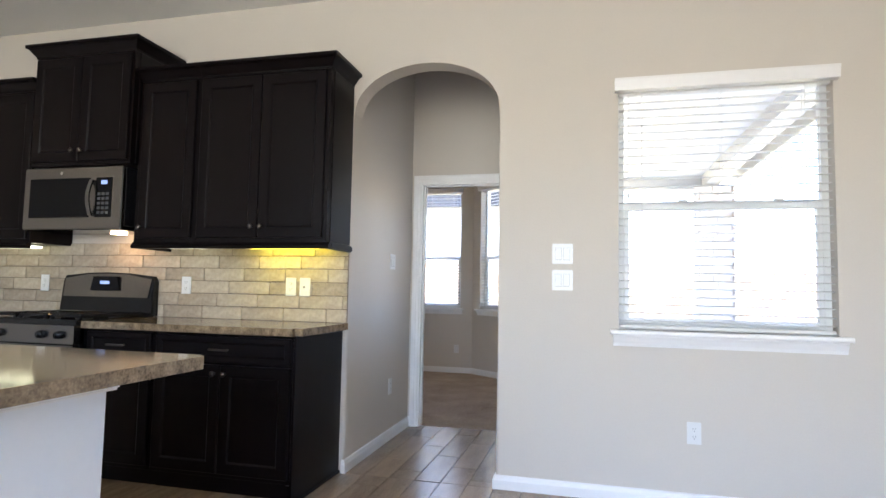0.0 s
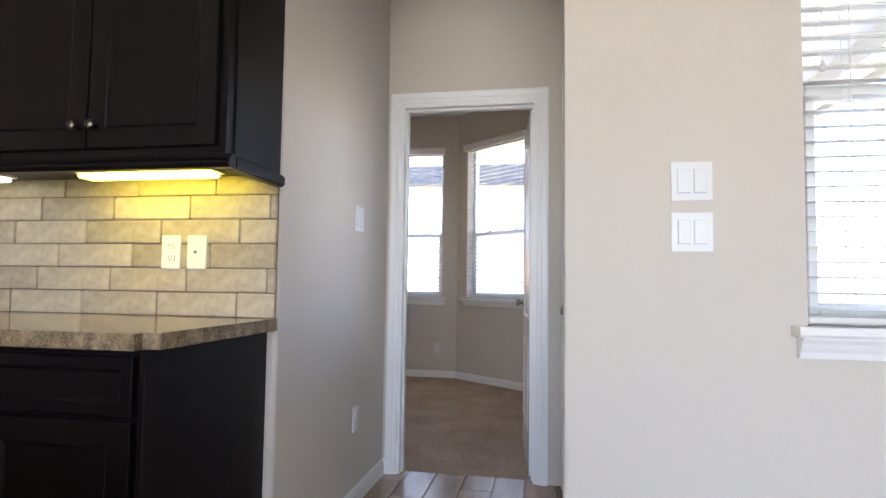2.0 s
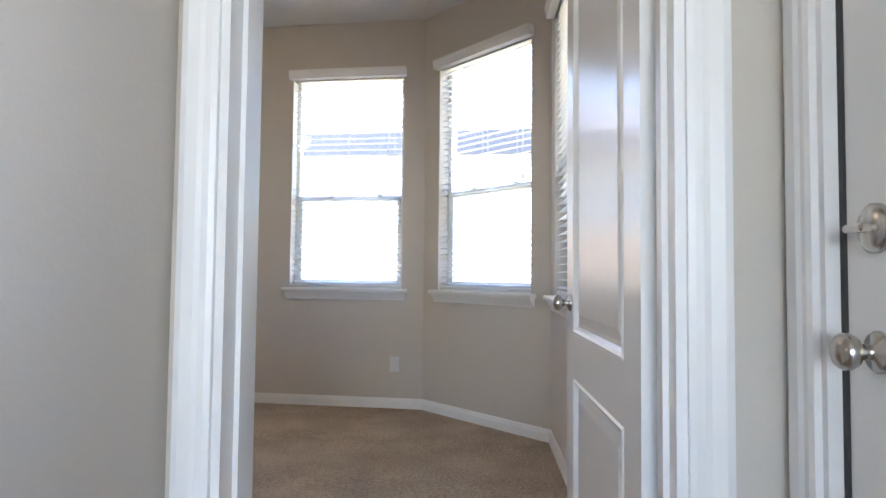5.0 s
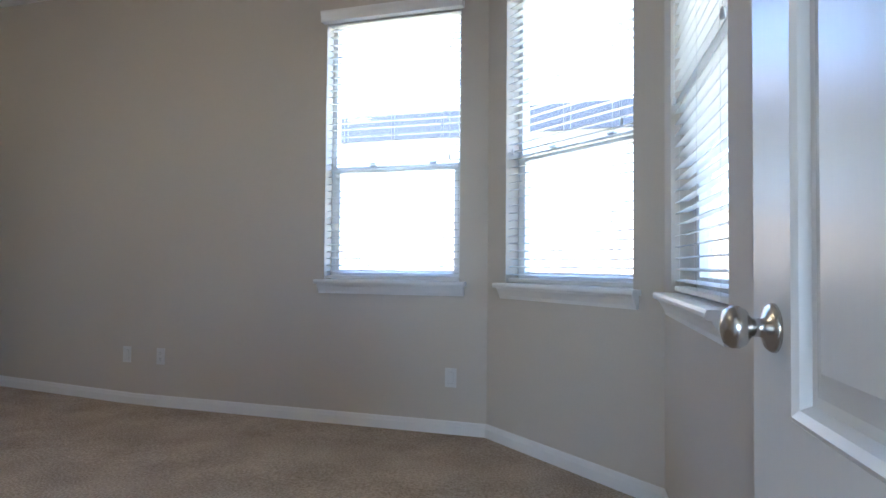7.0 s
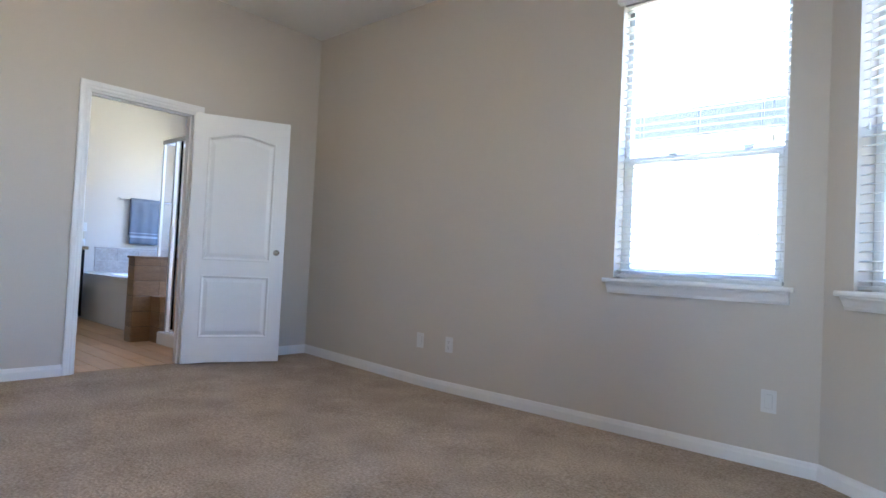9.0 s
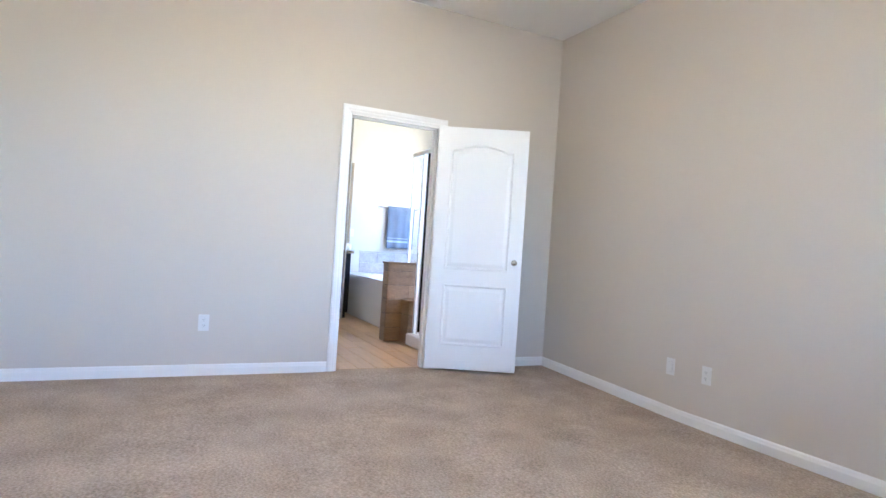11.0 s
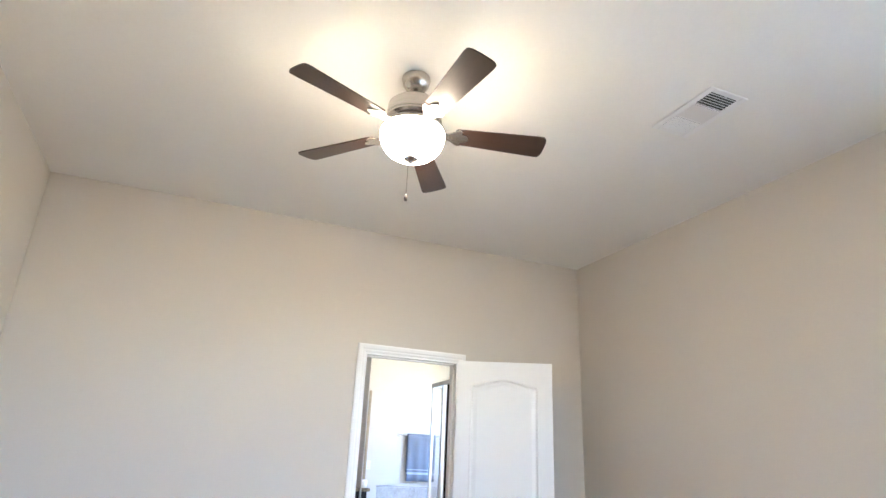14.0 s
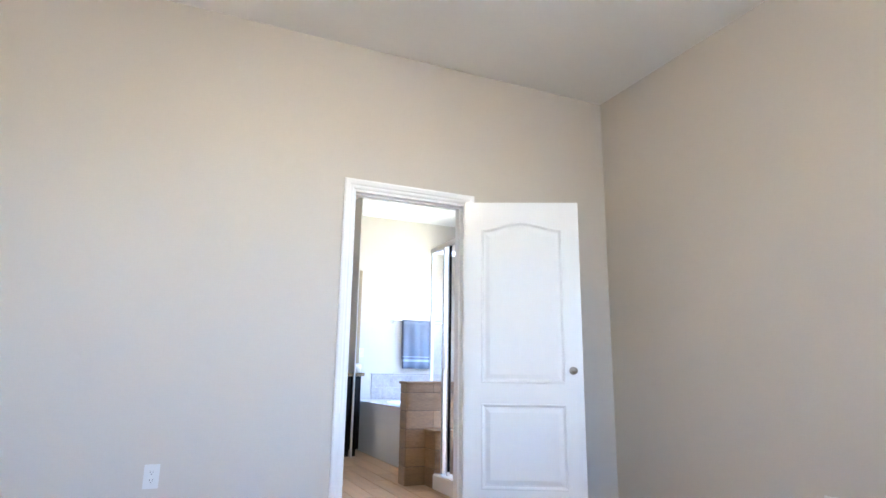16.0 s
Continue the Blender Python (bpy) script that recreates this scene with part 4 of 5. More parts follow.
def worktop(x0, x1, ro, label):
    bm = box((x0, -0.001, 0.8725), (x1, -0.635, 0.9125))
    es = [e for e in bm.edges if all(v.co.y < -0.6 for v in e.verts) or (ro and all(v.co.x > x1 - 0.001 for v in e.verts))]
    vert = [e for e in es if abs(e.verts[0].co.z - e.verts[1].co.z) > 0.01 and e.verts[0].co.y < -0.6]
    if ro:
        bmesh.ops.bevel(bm, geom=vert[-1:] if vert[-1].verts[0].co.x > x1 - .01 else vert[:1], offset=0.04, segments=5, affect="EDGES")
    tagged(part("worktop", bm, GRANITE), label, "worktop")


worktop(-1.358, 0.028, True, "polished brown speckled granite worktop on the base cabinets")
worktop(-3.10, -2.122, False, "polished brown speckled granite worktop past the range")


def island():
    t = thing("kitchen_island", pose(0, 0, 0), "white painted kitchen island with a granite top", "island")
    part("island_body", box((-2.3, -2.95, 0.0), (0.19, -2.05, 0.872), 0.003), ISLANDW, t)
    part("top_moulding", box((-2.31, -2.96, 0.835), (0.215, -2.025, 0.872), 0.008, 3), TRIM, t)
    part("island_baseboard", box((-2.31, -2.962, 0.0), (0.202, -2.038, 0.10), 0.006), TRIM, t)
    bm = box((-2.4, -3.05, 0.8725), (0.33, -1.80, 0.9125))
    es = [e for e in bm.edges if abs(e.verts[0].co.z - e.verts[1].co.z) > 0.01]
    bmesh.ops.bevel(bm, geom=es, offset=0.025, segments=4, affect="EDGES")
    part("island_top", bm, GRANITE, t, "polished brown granite top")


ISLANDW = mat("island_white_paint", (0.74, 0.76, 0.79), 0.4, var=0.02, fine=50, bump=0.05)
island()


def downlight(x, y, z, label, lens):
    t = thing("recessed_downlight", pose(x, y, z), label, "light", "recessed ceiling lights")
    part("trim_ring", lathe([(0.062, 0.0), (0.085, -0.002), (0.09, -0.008), (0.062, -0.012)], 28), TRIM, t, smooth=True)
    part("lens", lathe([(0, -0.006), (0.062, -0.006), (0.062, -0.001), (0, -0.001)], 28), lens, t)


for x, y in ((-1.32, -2.24), (-2.42, -1.43)):
    downlight(x, y, H, "round recessed downlight lit warm in the kitchen ceiling", CANLENS)


# unseen fill lights, added in downlight form to brighten the bathroom
for x, y in ((-7.2, 2.6), (-5.9, 2.6)):
    downlight(x, y, H, "unseen round downlight added in the bathroom ceiling as warm fill light", BATHFILL_LENS)


# ---------------------------------------------------------------- ceiling fan and vent
def ceiling_fan():
    t = thing("ceiling_fan", pose(-2.26, 2.515, H), "ceiling fan with five dark wood blades and a lit glass bowl", "ceiling fan")
    part("canopy", lathe([(0.0, 0.0), (0.068, 0.0), (0.070, -0.012), (0.062, -0.045), (0.045, -0.070), (0.022, -0.080), (0, -0.080)], 32), NICKEL, t, "brushed nickel canopy", smooth=True)
    part("downrod", lathe([(0.013, -0.07), (0.013, -0.14)], 16), BRONZE, t)
    part("motor_housing", lathe([(0, -0.125), (0.05, -0.128), (0.10, -0.140), (0.125, -0.165), (0.128, -0.20), (0.115, -0.225), (0.135, -0.235), (0.135, -0.25), (0.09, -0.262), (0.07, -0.285), (0.0, -0.29)], 36), NICKEL, t, "brushed nickel motor housing", smooth=True)
    bowl = [(0.148, -0.303)]
    for i in range(13):
        a = i / 12 * math.pi / 2
        bowl.append((0.152 * math.cos(a) ** 0.7 if i < 12 else 0.03, -0.315 - 0.125 * math.sin(a)))
    part("bowl_fitter", lathe([(0.07, -0.268), (0.148, -0.285), (0.152, -0.30), (0.11, -0.30)], 36), NICKEL, t, smooth=True)
    part("glass_bowl", lathe(bowl, 36), FROST, t, "glowing frosted glass bowl", smooth=True)
    part("finial", lathe([(0.032, -0.436), (0.034, -0.444), (0.022, -0.452), (0.010, -0.458), (0.009, -0.466), (0, -0.470)], 20), NICKEL, t, smooth=True)
    part("pull_chain", lathe([(0.0015, -0.462), (0.0015, -0.625)], 6, pose(0.0, -0.012, 0)), NICKEL, t)
    part("chain_fob", lathe([(0, -0.66), (0.007, -0.655), (0.008, -0.64), (0.003, -0.622), (0, -0.622)], 10, pose(0, -0.012, 0)), WALNUT, t)
    for k in range(5):
        a = 4.6 + 72 * k
        m = pose(0, 0, -0.296, 0, 0, a) @ pose(0, 0, 0, -12, 0, 0)
        bm = bmesh.new()
        out = []
        n = 10
        for i in range(n + 1):
            s = -math.pi / 2 + math.pi * i / n
            c, sn = math.cos(s), math.sin(s)
            out.append((0.605 + 0.035 * abs(c) ** 0.5, 0.070 * (abs(sn) ** 0.6) * (1 if sn > 0 else -1)))
        out += [(0.21, 0.050), (0.20, 0.04), (0.20, -0.04), (0.21, -0.050)]
        up = [bm.verts.new((x, y, 0.003)) for x, y in out]
        dn = [bm.verts.new((x, y, -0.004)) for x, y in out]
        bm.faces.new(up), bm.faces.new(dn)
        for i in range(len(up)):
            j = (i + 1) % len(up)
            bm.faces.new((up[i], up[j], dn[j], dn[i]))
        bl = part("blade", bm, WALNUT, t, "dark walnut fan blade", m=m)
        bm = bmesh.new()
        arm = [(0.11, 0.018), (0.15, 0.014), (0.185, 0.030), (0.215, 0.052), (0.235, 0.046), (0.228, 0.030), (0.255, 0.020), (0.27, 0.0)]
        o2 = arm + [(x, -y) for x, y in reversed(arm[:-1])]
        u = [bm.verts.new((x, y, -0.004)) for x, y in o2]
        d = [bm.verts.new((x, y, -0.010)) for x, y in o2]
        bm.faces.new(u), bm.faces.new(d)
        for i in range(len(u)):
            j = (i + 1) % len(u)
            bm.faces.new((u[i], u[j], d[j], d[i]))
        part("blade_arm", bm, NICKEL, bl, "cast nickel blade bracket")


ceiling_fan()
FAN_WATTS = 0.36
for k in range(3):
    a = radians(120 * k + 20)
    point_lamp("fan_bulb", (-2.26 + 0.185 * math.cos(a), 2.515 + 0.185 * math.sin(a), H - 0.385), FAN_WATTS / 3, (1.0, 0.77, 0.48), 0.03)


def ceiling_vent():
    t = thing("ceiling_vent", pose(-1.885, 3.928, H), "white three-way ceiling air register", "vent")
    # flat backing sheets carry the duct's shade in their colour, darkest at +x
    for x0, x1, m in ((-0.172, -0.064, VENTGREY), (-0.056, 0.058, VENTGREY), (0.066, 0.172, SLOTDARK)):
        part("backing", box((x0 - 0.003, -0.09, -0.0025), (x1 + 0.003, 0.09, 0.001)), m, t)
    for a, b in (((-0.205, -0.122, -0.009), (0.205, -0.085, 0.0)), ((-0.205, 0.085, -0.009), (0.205, 0.122, 0.0)),
                 ((-0.205, -0.085, -0.009), (-0.172, 0.085, 0.0)), ((0.172, -0.085, -0.009), (0.205, 0.085, 0.0)),
                 ((-0.064, -0.085, -0.008), (-0.056, 0.085, 0.0)), ((0.058, -0.085, -0.008), (0.066, 0.085, 0.0))):
        part("frame", box(a, b, 0.003), TRIM, t)
    for x0, x1, tilt in ((-0.172, -0.064, -35), (0.066, 0.172, 35)):
        n = 6
        for i in range(n):
            m = pose(x0 + (i + 0.5) * (x1 - x0) / n, 0, -0.0065, 0, tilt)
            part("slat", box((-0.0058, -0.085, -0.0007), (0.0058, 0.085, 0.0007)), TRIM, t, m=m)
    n = 11
    for i in range(n):
        part("slat", box((-0.057, -0.0052, -0.0007), (0.057, 0.0052, 0.0007)), TRIM, t, m=pose(0.001, -0.085 + (i + 0.5) * 0.17 / n, -0.006, -30))
    part("damper_lever", box((0.176, -0.006, -0.016), (0.184, 0.006, -0.008), 0.002), TRIM, t)


# greys that put the shade behind the register's slats into colour
VENTGREY = mat("duct_shade_grey", (0.11, 0.11, 0.12), 0.7, bump=0)
SLOTDARK = mat("duct_shade_dark", (0.06, 0.06, 0.06), 0.8, bump=0)
ceiling_vent()


# ---------------------------------------------------------------- bathroom
def tiled_block(name, a, b, along, label, cat, cap=True):
    """A low wall faced with wood-look tiles: rows of 0.15 m on its +x and -y faces."""
    t = thing(name, Matrix(), label, cat)
    part("core", box(a, b), GROUT, t)
    (x0, y0, z0), (x1, y1, z1) = a, b
    z, r = z0, 0
    while z < z1 - 0.01:
        zt = min(z + 0.147, z1)
        cuts = [y0, y0 + (0.24 if r % 2 else 0.40), y1] if y1 - y0 > 0.45 else [y0, y1]
        for p, q in zip(cuts, cuts[1:]):
            part("tile", box((x1, p + 0.001, z + 0.001), (x1 + 0.008, q - 0.001, zt - 0.001), 0.0015), WOODTILE, t)
        part("tile", box((x0, y0 - 0.008, z + 0.001), (x1 + 0.008, y0, zt - 0.001), 0.0015), WOODTILE, t)
        z += 0.15
        r += 1
    if cap:
        part("cap", box((x0 - 0.012, y0 - 0.02, z1), (x1 + 0.02, y1, z1 + 0.022), 0.004), WOODTILE, t)
    return t


tiled_block("pony_wall", (-5.84, 3.84, 0), (-5.70, 4.32, 0.82), 1, "low half wall faced with brown wood-look tiles", "half wall")
tiled_block("shower_bench", (-5.69, 4.02, 0), (-5.50, 4.22, 0.43), 1, "low wood-tiled ledge beside the shower", "ledge")


def bathtub():
    t = thing("bathtub", Matrix(), "white built-in soaking tub with a panelled front", "bathtub")
    x0, x1, y0, y1, h = -8.40, -5.86, 4.10, 5.55, 0.58
    part("apron", box((x0, y0 + 0.02, 0), (x1, y0 + 0.06, h - 0.03), 0.004), TUBW, t)
    bm = bmesh.new()
    n = 40
    rim_o, rim_i, low, bot = [], [], [], []
    cx, cy = (x0 + x1) / 2, (y0 + y1) / 2
    for i in range(n):
        a = 2 * math.pi * i / n
        c, s = math.cos(a), math.sin(a)
        k = 1 / max(abs(c), abs(s))
        rim_o.append(bm.verts.new((cx + (x1 - x0) / 2 * c * k, cy + (y1 - y0) / 2 * s * k, h)))
        f = lambda q: math.copysign(abs(q) ** 0.6, q)
        rim_i.append(bm.verts.new((cx + 0.92 * f(c), cy + 0.52 * f(s), h)))
        low.append(bm.verts.new((cx + 0.88 * f(c), cy + 0.48 * f(s), h - 0.06)))
        bot.append(bm.verts.new((cx + 0.70 * f(c), cy + 0.34 * f(s), 0.12)))
    for p, q in ((rim_o, rim_i), (rim_i, low), (low, bot)):
        for i in range(n):
            j = (i + 1) % n
            bm.faces.new((p[i], p[j], q[j], q[i]))
    bm.faces.new(bot)
    part("basin", bm, TUBW, t, smooth=False)
    part("deck_edge", box((x0, y0, h - 0.03), (x1, y0 + 0.05, h + 0.002), 0.006, 2), TUBW, t)
    f = thing("tub_faucet", pose(-6.55, 4.22, h), "chrome arched tub faucet with two handles", "faucet")
    bm = bmesh.new()
    pts = [(0, 0, 0.0), (0, 0, 0.10), (0, 0.02, 0.16), (0, 0.07, 0.185), (0, 0.13, 0.165), (0, 0.16, 0.12)]
    for p, q in zip(pts, pts[1:]):
        v = Vector(q) - Vector(p)
        add_lathe(bm, [(0.013, 0), (0.013, v.length * 1.08)], 12, Matrix.Translation(p) @ v.to_track_quat("Z", "Y").to_matrix().to_4x4())
    part("spout", bm, CHROME, f)
    for dx in (-0.13, 0.13):
        hd = part("handle", lathe([(0, 0), (0.026, 0), (0.02, 0.03), (0.012, 0.05), (0.014, 0.07), (0, 0.075)], 16, pose(dx, 0, 0)), CHROME, f, smooth=True)
        part("lever", box((dx - 0.008, -0.05, 0.06), (dx + 0.008, 0.01, 0.07), 0.003), CHROME, hd)


bathtub()


def tub_surround():
    t = thing("tub_surround", Matrix(), "grey-brown tiles in a band above the tub", "wall tiles", kind="structure")
    for r in range(2):
        y, k = 4.36, 0
        while y < 5.58:
            y2 = min(y + (0.28 if (r + k) else 0.16), 5.58)
            part("tile", box((BW, y + 0.001, 0.585 + r * 0.155), (BW + 0.009, y2 - 0.002, 0.585 + r * 0.155 + 0.152), 0.0015), STONE_T, t)
            y, k = y2, k + 1
    part("cap", box((BW, 4.35, 0.896), (BW + 0.016, 5.58, 0.915), 0.003), STONE_T, t)


tub_surround()


def shower():
    t = thing("shower_enclosure", Matrix(), "clear glass shower enclosure in a bright silver frame", "shower")
    y, z1 = 4.07, 1.98
    part("post", box((-5.735, y - 0.012, 0.845), (-5.71, y + 0.012, z1)), SILVER, t)
    part("post", box((-5.46, y - 0.016, 0.12), (-5.43, y + 0.016, z1)), SILVER, t)
    part("post", box((-5.36, y - 0.012, 0.12), (-5.34, y + 0.012, z1)), SILVER, t)
    part("post", box((-4.53, y - 0.012, 0.12), (-4.51, y + 0.012, z1)), SILVER, t)
    # black strips draw the dark reflections along the bright posts
    for x in (-5.462, -5.338):
        part("dark_line", box((x - 0.002, y - 0.013, 0.15 if x > -5.5 else 0.85), (x + 0.002, y + 0.010, z1)), BLACK, t, "thin black strip drawing a dark reflection beside the post")
    part("header", box((-5.74, y - 0.02, z1), (-4.50, y + 0.02, z1 + 0.04), 0.004), SILVER, t)
    part("header", box((-5.745, y + 0.02, z1), (-5.705, BN - 0.01, z1 + 0.04), 0.004), SILVER, t)
    for a, b in (((-5.71, y - 0.003, 0.46), (-5.46, y + 0.003, z1)), ((-5.34, y - 0.003, 0.13), (-4.53, y + 0.003, z1))):
        p = part("glass_panel", box(a, b), GLASS, t, "clear glass")
        p.visible_shadow = False
    p = part("glass_panel", box((-5.728, y + 0.012, 0.845), (-5.722, BN - 0.01, z1)), GLASS, t, "clear glass")
    p.visible_shadow = False
    part("curb", box((-5.50, y - 0.07, 0), (-4.48, y + 0.07, 0.12), 0.008, 2), TUBW, t, "white shower curb")
    part("door_handle", box((-5.40, y - 0.05, 0.95), (-5.38, y - 0.02, 1.15), 0.004), SILVER, t)


shower()
tiled_block("shower_back_wall", (-5.84, 4.325, 0), (-5.70, BN - 0.02, 0.82), 1, "wood-tiled half wall between tub and shower", "half wall")


def towel_bar():
    t = thing("towel_bar", pose(BW, 5.02, 1.60), "chrome towel bar fixed to the bathroom wall", "towel bar")
    part("rod", lathe([(0.009, -0.40), (0.009, 0.40)], 12, pose(0.065, 0, 0, 90)), CHROME, t)
    for y in (-0.40, 0.40):
        part("bracket", lathe([(0, 0), (0.026, 0), (0.026, 0.008), (0.012, 0.014), (0.012, 0.07), (0, 0.078)], 16, pose(0, y, 0, 0, 90)), CHROME, t, smooth=True)
    tw = thing("bath_towel", pose(BW + 0.065, 4.965, 1.60), "blue-grey folded bath towel hanging over the bar", "towel")

    def cloth(name, z0, z1, side, material, off=0.0):
        bm = bmesh.new()
        nx, nz = 24, 12
        g = []
        for k in range(nz + 1):
            z = z0 + (z1 - z0) * k / nz
            row = []
            for i in range(nx + 1):
                s = i / nx
                fold = 0.010 * math.sin(s * 19 + 0.6) * min(1, (0.05 - z) / 0.25) + 0.006 * math.sin(s * 7 + z * 4)
                row.append((side * (0.016 + off) + fold * side, -0.215 + 0.43 * s, z))
            g.append(row)
        lay = []
        for d in (0, 0.006):
            lay.append([[bm.verts.new((x + side * d, y, z)) for x, y, z in row] for row in g])
        for a in lay:
            for k in range(nz):
                for i in range(nx):
                    bm.faces.new((a[k][i], a[k][i + 1], a[k + 1][i + 1], a[k + 1][i]))
        for k in range(nz):
            for i in (0, nx):
                bm.faces.new((lay[0][k][i], lay[0][k + 1][i], lay[1][k + 1][i], lay[1][k][i]))
        for i in range(nx):
            for k in (0, nz):
                bm.faces.new((lay[0][k][i], lay[0][k][i + 1], lay[1][k][i + 1], lay[1][k][i]))
        return part(name, bm, material, tw, smooth=True)
    cloth("towel_front", -0.62, 0.008, 1, TOWEL)
    cloth("towel_back", -0.50, 0.008, -1, TOWEL)
    cloth("towel_band", -0.53, -0.50, 1, TOWEL2, 0.004)
    cloth("towel_band", -0.47, -0.46, 1, TOWEL2, 0.004)
    part("towel_fold", lathe([(0.020, -0.215), (0.020, 0.215)], 14, pose(0, 0, 0.004, 90)), TOWEL, tw, smooth=True)


towel_bar()
plate("light_switch", on_wall((BW, BS), (BW, BN), BW, 4.21, 1.175), "rocker", "white switch plate on the bathroom wall")


def vanity():
    t = thing("bathroom_vanity", Matrix(), "dark espresso bathroom vanity with a stone top", "vanity")
    part("cabinet_body", box((-8.05, 3.32, 0.08), (-7.53, 3.965, 0.875), 0.003), ESPRESSO, t)
    part("toe_kick", box((-8.03, 3.34, 0), (-7.58, 3.945, 0.08)), ESPRESSO, t)
    part("vanity_top", box((-8.07, 3.30, 0.876), (-7.51, 4.0, 0.915), 0.006, 2), GRANITE, t)
    part("splash", box((-8.07, 3.882, 0.916), (-7.53, 3.898, 1.0), 0.002), TUBW, t)
    c = thing("soap_cup", pose(-7.60, 3.945, 0.915), "small white cup on the vanity", "cup")
    part("cup_body", lathe([(0, 0), (0.032, 0), (0.036, 0.09), (0.032, 0.09), (0.028, 0.006), (0, 0.006)], 18), TUBW, c, smooth=True)
    w = wall("wall_vanity_side", (-8.10, 3.30), (-7.48, 3.30), 0.10)
    m = thing("wall_mirror", pose(-7.50, 3.895, 1.0), "tall wall mirror edge in a brown wood frame", "mirror")
    part("mirror_pane", box((-0.50, 0.0, 0.06), (-0.02, 0.012, 1.05)), MIRROR, m)
    part("frame_stile", box((-0.02, -0.012, 0.02), (0.02, 0.022, 1.09), 0.004), GOLDWOOD, m)
    part("frame_stile", box((-0.54, -0.012, 0.02), (-0.50, 0.022, 1.09), 0.004), GOLDWOOD, m)
    part("frame_rail", box((-0.50, -0.012, 1.05), (-0.02, 0.022, 1.09), 0.004), GOLDWOOD, m)
    part("frame_rail", box((-0.50, -0.012, 0.02), (-0.02, 0.022, 0.06), 0.004), GOLDWOOD, m)
    wall("wall_mirror_back", (-8.10, 3.868), (-7.48, 3.868), 0.012)


vanity()


# glowing wall light, unseen, added for the warm glare on the shower header
def sconce():
    t = thing("added_wall_light", pose(-5.1, BN, 2.12), "small lit wall light added out of view over the shower", "light")
    part("backplate", box((-0.06, -0.02, -0.05), (0.06, 0, 0.05), 0.004), CHROME, t)
    part("shade", lathe([(0, -0.07), (0.05, -0.06), (0.06, 0.0), (0.045, 0.06), (0, 0.065)], 20, pose(0, -0.085, 0)), UNDER_O, t, "glowing shade", smooth=True)


sconce()


# ---------------------------------------------------------------- outdoors
slab("ground", [(-400, -400), (400, -400), (400, 400), (-400, 400)], -0.4, -0.06, GRASS, "green and dry lawn reaching to the distance", "lawn")
slab("patio_floor", [(1.17, 0.15), (3.6, 0.15), (3.6, 4.7), (1.17, 4.7)], -0.06, -0.02, CONCRETE, "pale concrete patio slab", "patio")


def patio_roof():
    t = thing("patio_roof", Matrix(), "white boarded patio roof on a beam", "patio roof")
    part("soffit", box((1.2, 0.16, 2.62), (2.85, 4.4, 2.66)), TRIM, t)
    part("beam", box((2.85, 0.16, 2.48), (3.03, 4.55, 2.70), 0.006), SIDING, t)
    part("end_beam", box((1.2, 4.4, 2.46), (2.85, 4.55, 2.70), 0.006), SIDING, t)
    part("roof_deck", box((1.17, 0.15, 2.72), (3.30, 4.9, 2.80)), ROOF, t)
    f = part("fascia", box((3.30, 0.15, 2.60), (3.33, 4.9, 2.80)), SIDING, t)


patio_roof()


def brick_column(x, y):
    t = thing("brick_column", pose(x, y, -0.02), "pale tan brick patio column with light mortar", "column")
    part("core", box((-0.19, -0.19, 0), (0.19, 0.19, 2.48)), MORTAR, t)
    me = None
    for r in range(32):
        for k in range(4):
            o = -0.10 if r % 2 else 0.0
            for u, w in (((-0.145 + o * 0.5), 0.19), ((0.06 + o * 0.5), 0.19)):
                m = pose(0, 0, 0.01 + r * 0.077, 0, 0, 90 * k) @ pose(u + 0.04, -0.19, 0)
                if me is None:
                    b = part("brick", box((-0.097, -0.012, 0), (0.097, 0.02, 0.064), 0.003), BRICK, t, m=m)
                    me = b.data
                else:
                    b = new("brick", me)
                    b.parent = t
                    b.matrix_basis = m


brick_column(2.98, 4.36)


def fence(p0, p1, label):
    m, length = wall_pose(p0, p1)
    t = thing("fence", m @ pose(0, 0, -0.06), label, "fence")
    me = None
    n = min(290, int(length / 0.145))
    for i in range(n):
        mm = pose(i * 0.145 + 0.07, 0, 0.03, 0, 0, random.uniform(-1, 1))
        if me is None:
            me = part("board", prism([(-0.069, 0), (0.069, 0), (0.069, 1.72), (0.045, 1.78), (-0.045, 1.78), (-0.069, 1.72)], -0.009, 0.009), FENCEW, t, m=mm).data
        else:
            b = new("board", me)
            b.parent = t
            b.matrix_basis = mm
    for z in (0.35, 1.45):
        part("rail", box((0, 0.01, z), (n * 0.145, 0.05, z + 0.09)), FENCEW, t)


fence((-6, 9.5), (11, 9.5), "weathered cedar board fence behind the lawn")
fence((11, 9.5), (11, -8), "weathered cedar board fence beside the lawn")


# the eave's shade is put into this blue-black colour
EAVE = mat("shaded_eave", (0.007, 0.010, 0.017), 0.7, var=0.1)


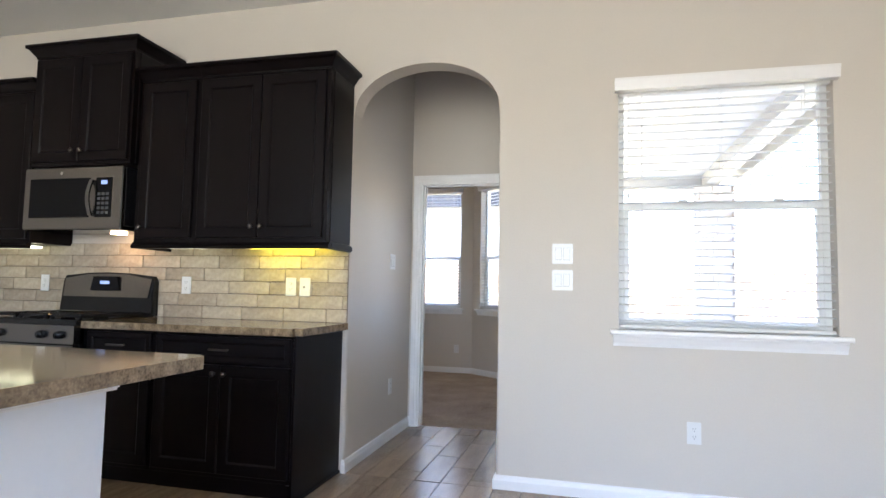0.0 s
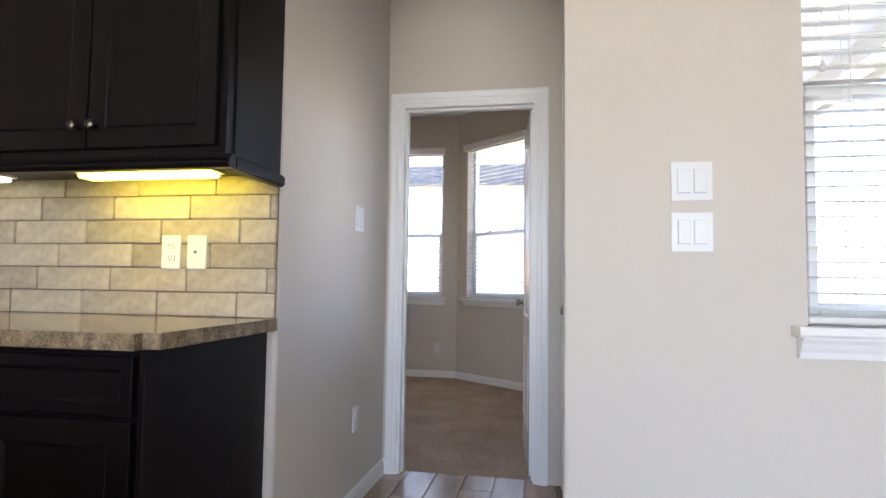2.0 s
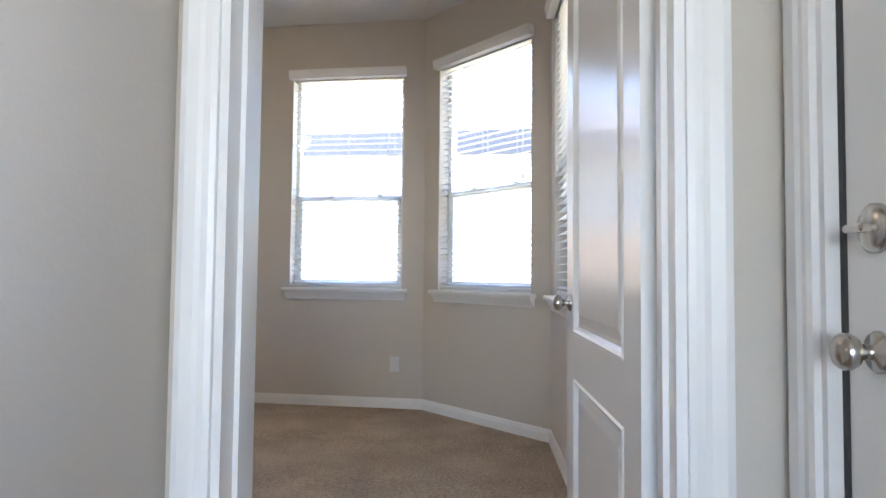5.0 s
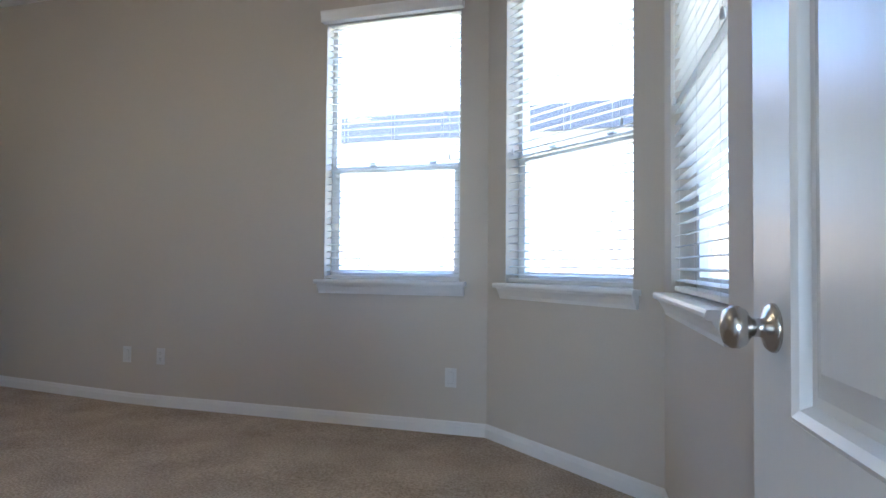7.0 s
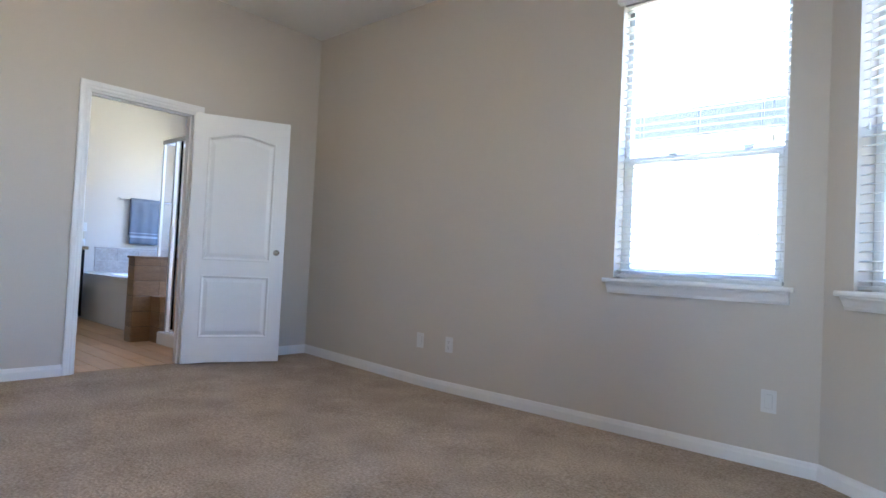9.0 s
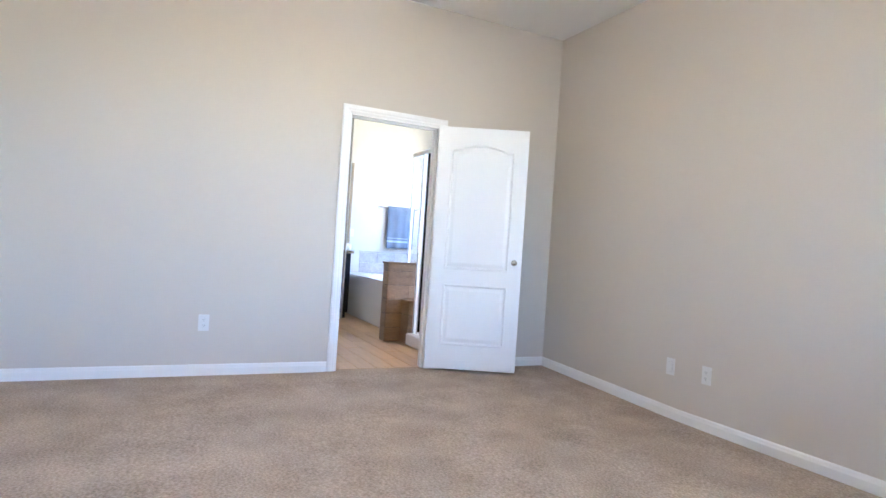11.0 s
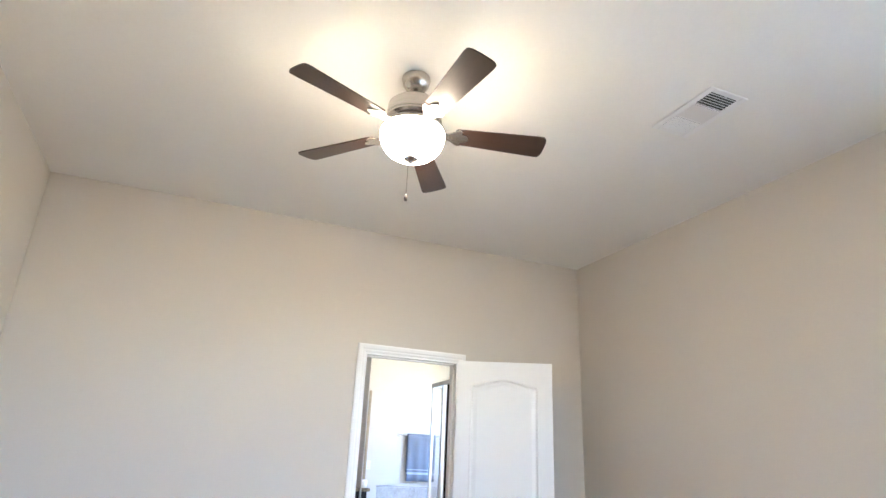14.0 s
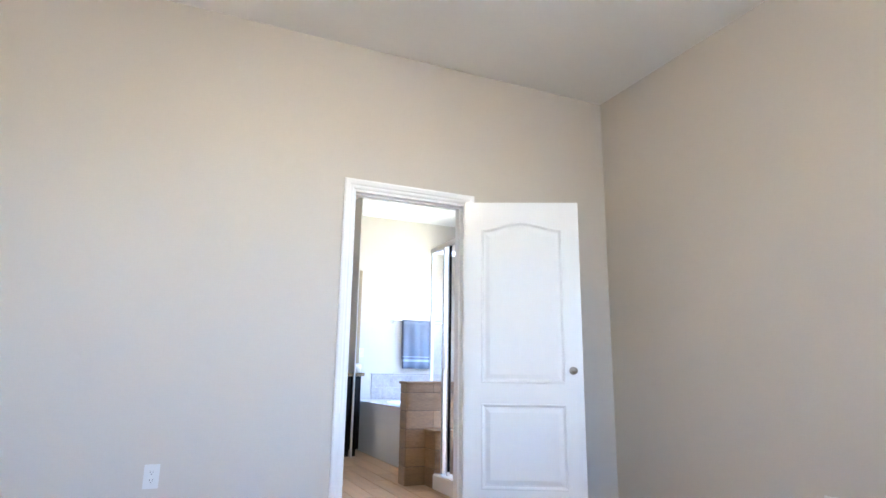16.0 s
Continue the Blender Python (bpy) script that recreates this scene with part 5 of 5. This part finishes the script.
def house(x, y, w, d, h, label):
    t = thing("house", pose(x, y, -0.06), label, "house")
    part("house_wall", box((-w / 2, -d / 2, 0), (w / 2, d / 2, h)), SIDING, t)
    bm = bmesh.new()
    o = 0.5
    v = [bm.verts.new(p) for p in ((-w / 2 - o, -d / 2 - o, h), (w / 2 + o, -d / 2 - o, h), (w / 2 + o, d / 2 + o, h), (-w / 2 - o, d / 2 + o, h), (-w / 4, 0, h + 2.4), (w / 4, 0, h + 2.4))]
    for f in ((0, 1, 5, 4), (1, 2, 5), (2, 3, 4, 5), (3, 0, 4), (0, 1, 2, 3)):
        bm.faces.new([v[k] for k in f])
    part("roof", bm, ROOF, t)
    # board coloured dark to give the shaded band under the roof
    part("eave_board", box((-w / 2 - o - 0.02, -d / 2 - o - 0.02, h - 0.26), (w / 2 + o + 0.02, -d / 2 - o + 0.02, h + 0.24)), EAVE, t, "eave board coloured dark as if in shade")
    for k in (-0.28, 0.0, 0.28):
        wd = part("window", box((k * w - 0.5, -d / 2 - 0.03, 0.55), (k * w + 0.5, -d / 2 + 0.02, 1.65)), VINYL, t)
        part("pane", box((k * w - 0.44, -d / 2 - 0.036, 0.61), (k * w + 0.44, -d / 2 - 0.031, 1.59)), BLACKGLASS, wd)


house(-5.2, 16.7, 14, 8, 3.75, "pale neighbouring house with a grey shingle roof")


# ---------------------------------------------------------------- tiles of floors and backsplash
def floor_planks(parent_name, x0, x1, y0, y1, w, length, along_y, material, near, label):
    t = thing(parent_name, Matrix(), label, "floor", kind="structure")
    rest = bmesh.new()
    meshes = {}
    g = 0.0018
    us = (x0, x1) if along_y else (y0, y1)
    vs = (y0, y1) if along_y else (x0, x1)
    u, k = us[0], 0
    while u < us[1] - 1e-6:
        u2 = min(u + w, us[1])
        v = vs[0] - length * ((k * 0.37) % 1)
        while v < vs[1] - 1e-6:
            a, b = max(v, vs[0]), min(v + length, vs[1])
            v += length
            if b - a < 0.02:
                continue
            sx, sy = ((u2 - u - 2 * g), (b - a - 2 * g)) if along_y else ((b - a - 2 * g), (u2 - u - 2 * g))
            cx, cy = ((u + u2) / 2, (a + b) / 2) if along_y else ((a + b) / 2, (u + u2) / 2)
            if near(cx, cy):
                key = (round(sx, 3), round(sy, 3))
                if key not in meshes:
                    ob = part("plank_tile", box((-sx / 2, -sy / 2, -0.010), (sx / 2, sy / 2, 0), 0.0015), material, t, m=pose(cx, cy, random.uniform(-0.0004, 0.0004)))
                    meshes[key] = ob.data
                else:
                    ob = new("plank_tile", meshes[key])
                    ob.parent = t
                    ob.matrix_basis = pose(cx, cy, random.uniform(-0.0004, 0.0004))
            else:
                add_box(rest, (cx - sx / 2, cy - sy / 2, -0.010), (cx + sx / 2, cy + sy / 2, 0))
        u, k = u2, k + 1
    if rest.verts:
        r = part("plank_tiles_far", rest, material, t)
        r["kind"] = "stuff"
    else:
        rest.free()


floor_planks("floor_tiles", 0.0, 0.999, 0.0, 1.37, 0.16, 0.61, True, PLANK, lambda x, y: True, "glossy wood-look plank tiles in the hall")
floor_planks("floor_tiles", -4.0, 4.16, -6.5, 0.0, 0.16, 0.61, True, PLANK, lambda x, y: y > -1.6 and -0.7 < x < 2.7, "glossy wood-look plank tiles in the kitchen")
floor_planks("floor_bath_tiles", BW, WEST - 0.06, BS, BN, 0.16, 0.9, False, BATHFLOOR, lambda x, y: 2.9 < y < 4.3, "tan wood-look plank tiles in the bathroom")


def backsplash(x0, x1, z0, z1):
    t = thing("backsplash", Matrix(), "glazed cream handmade brick tiles behind the worktop", "backsplash", kind="structure")
    part("grout_bed", box((x0, -0.001, z0), (x1, -0.006, z1)), SGROUT, t)
    rows = 6
    hh = 0.0835
    meshes = {}
    for r in range(rows):
        x = x1
        first = True
        while x > x0 + 1e-4:
            w = (0.14, 0.03, 0.245, 0.135, 0.026, 0.23)[r] if first else 0.30
            first = False
            a = max(x - w, x0)
            if x - a > 0.02:
                key = round(x - a, 3), random.randrange(4)
                if key not in meshes:
                    bm = box((-(x - a) / 2 + 0.002, 0, -hh / 2 + 0.0022), ((x - a) / 2 - 0.002, -0.0115, hh / 2 - 0.0022), 0.003, 2)
                    for v in bm.verts:
                        if v.co.y < -0.008:
                            v.co.y += random.uniform(-0.0012, 0.0012)
                        v.co.x += random.uniform(-0.0009, 0.0009)
                        v.co.z += random.uniform(-0.0010, 0.0010)
                    ob = part("tile", bm, SPLASH, t, m=pose((a + x) / 2, -0.001, z0 + (r + 0.5) * hh))
                    meshes[key] = ob.data
                else:
                    ob = new("tile", meshes[key])
                    ob.parent = t
                    ob.matrix_basis = pose((a + x) / 2, -0.001, z0 + (r + 0.5) * hh)
            x = a


backsplash(-3.1, 0.022, 0.9126, 1.4136)
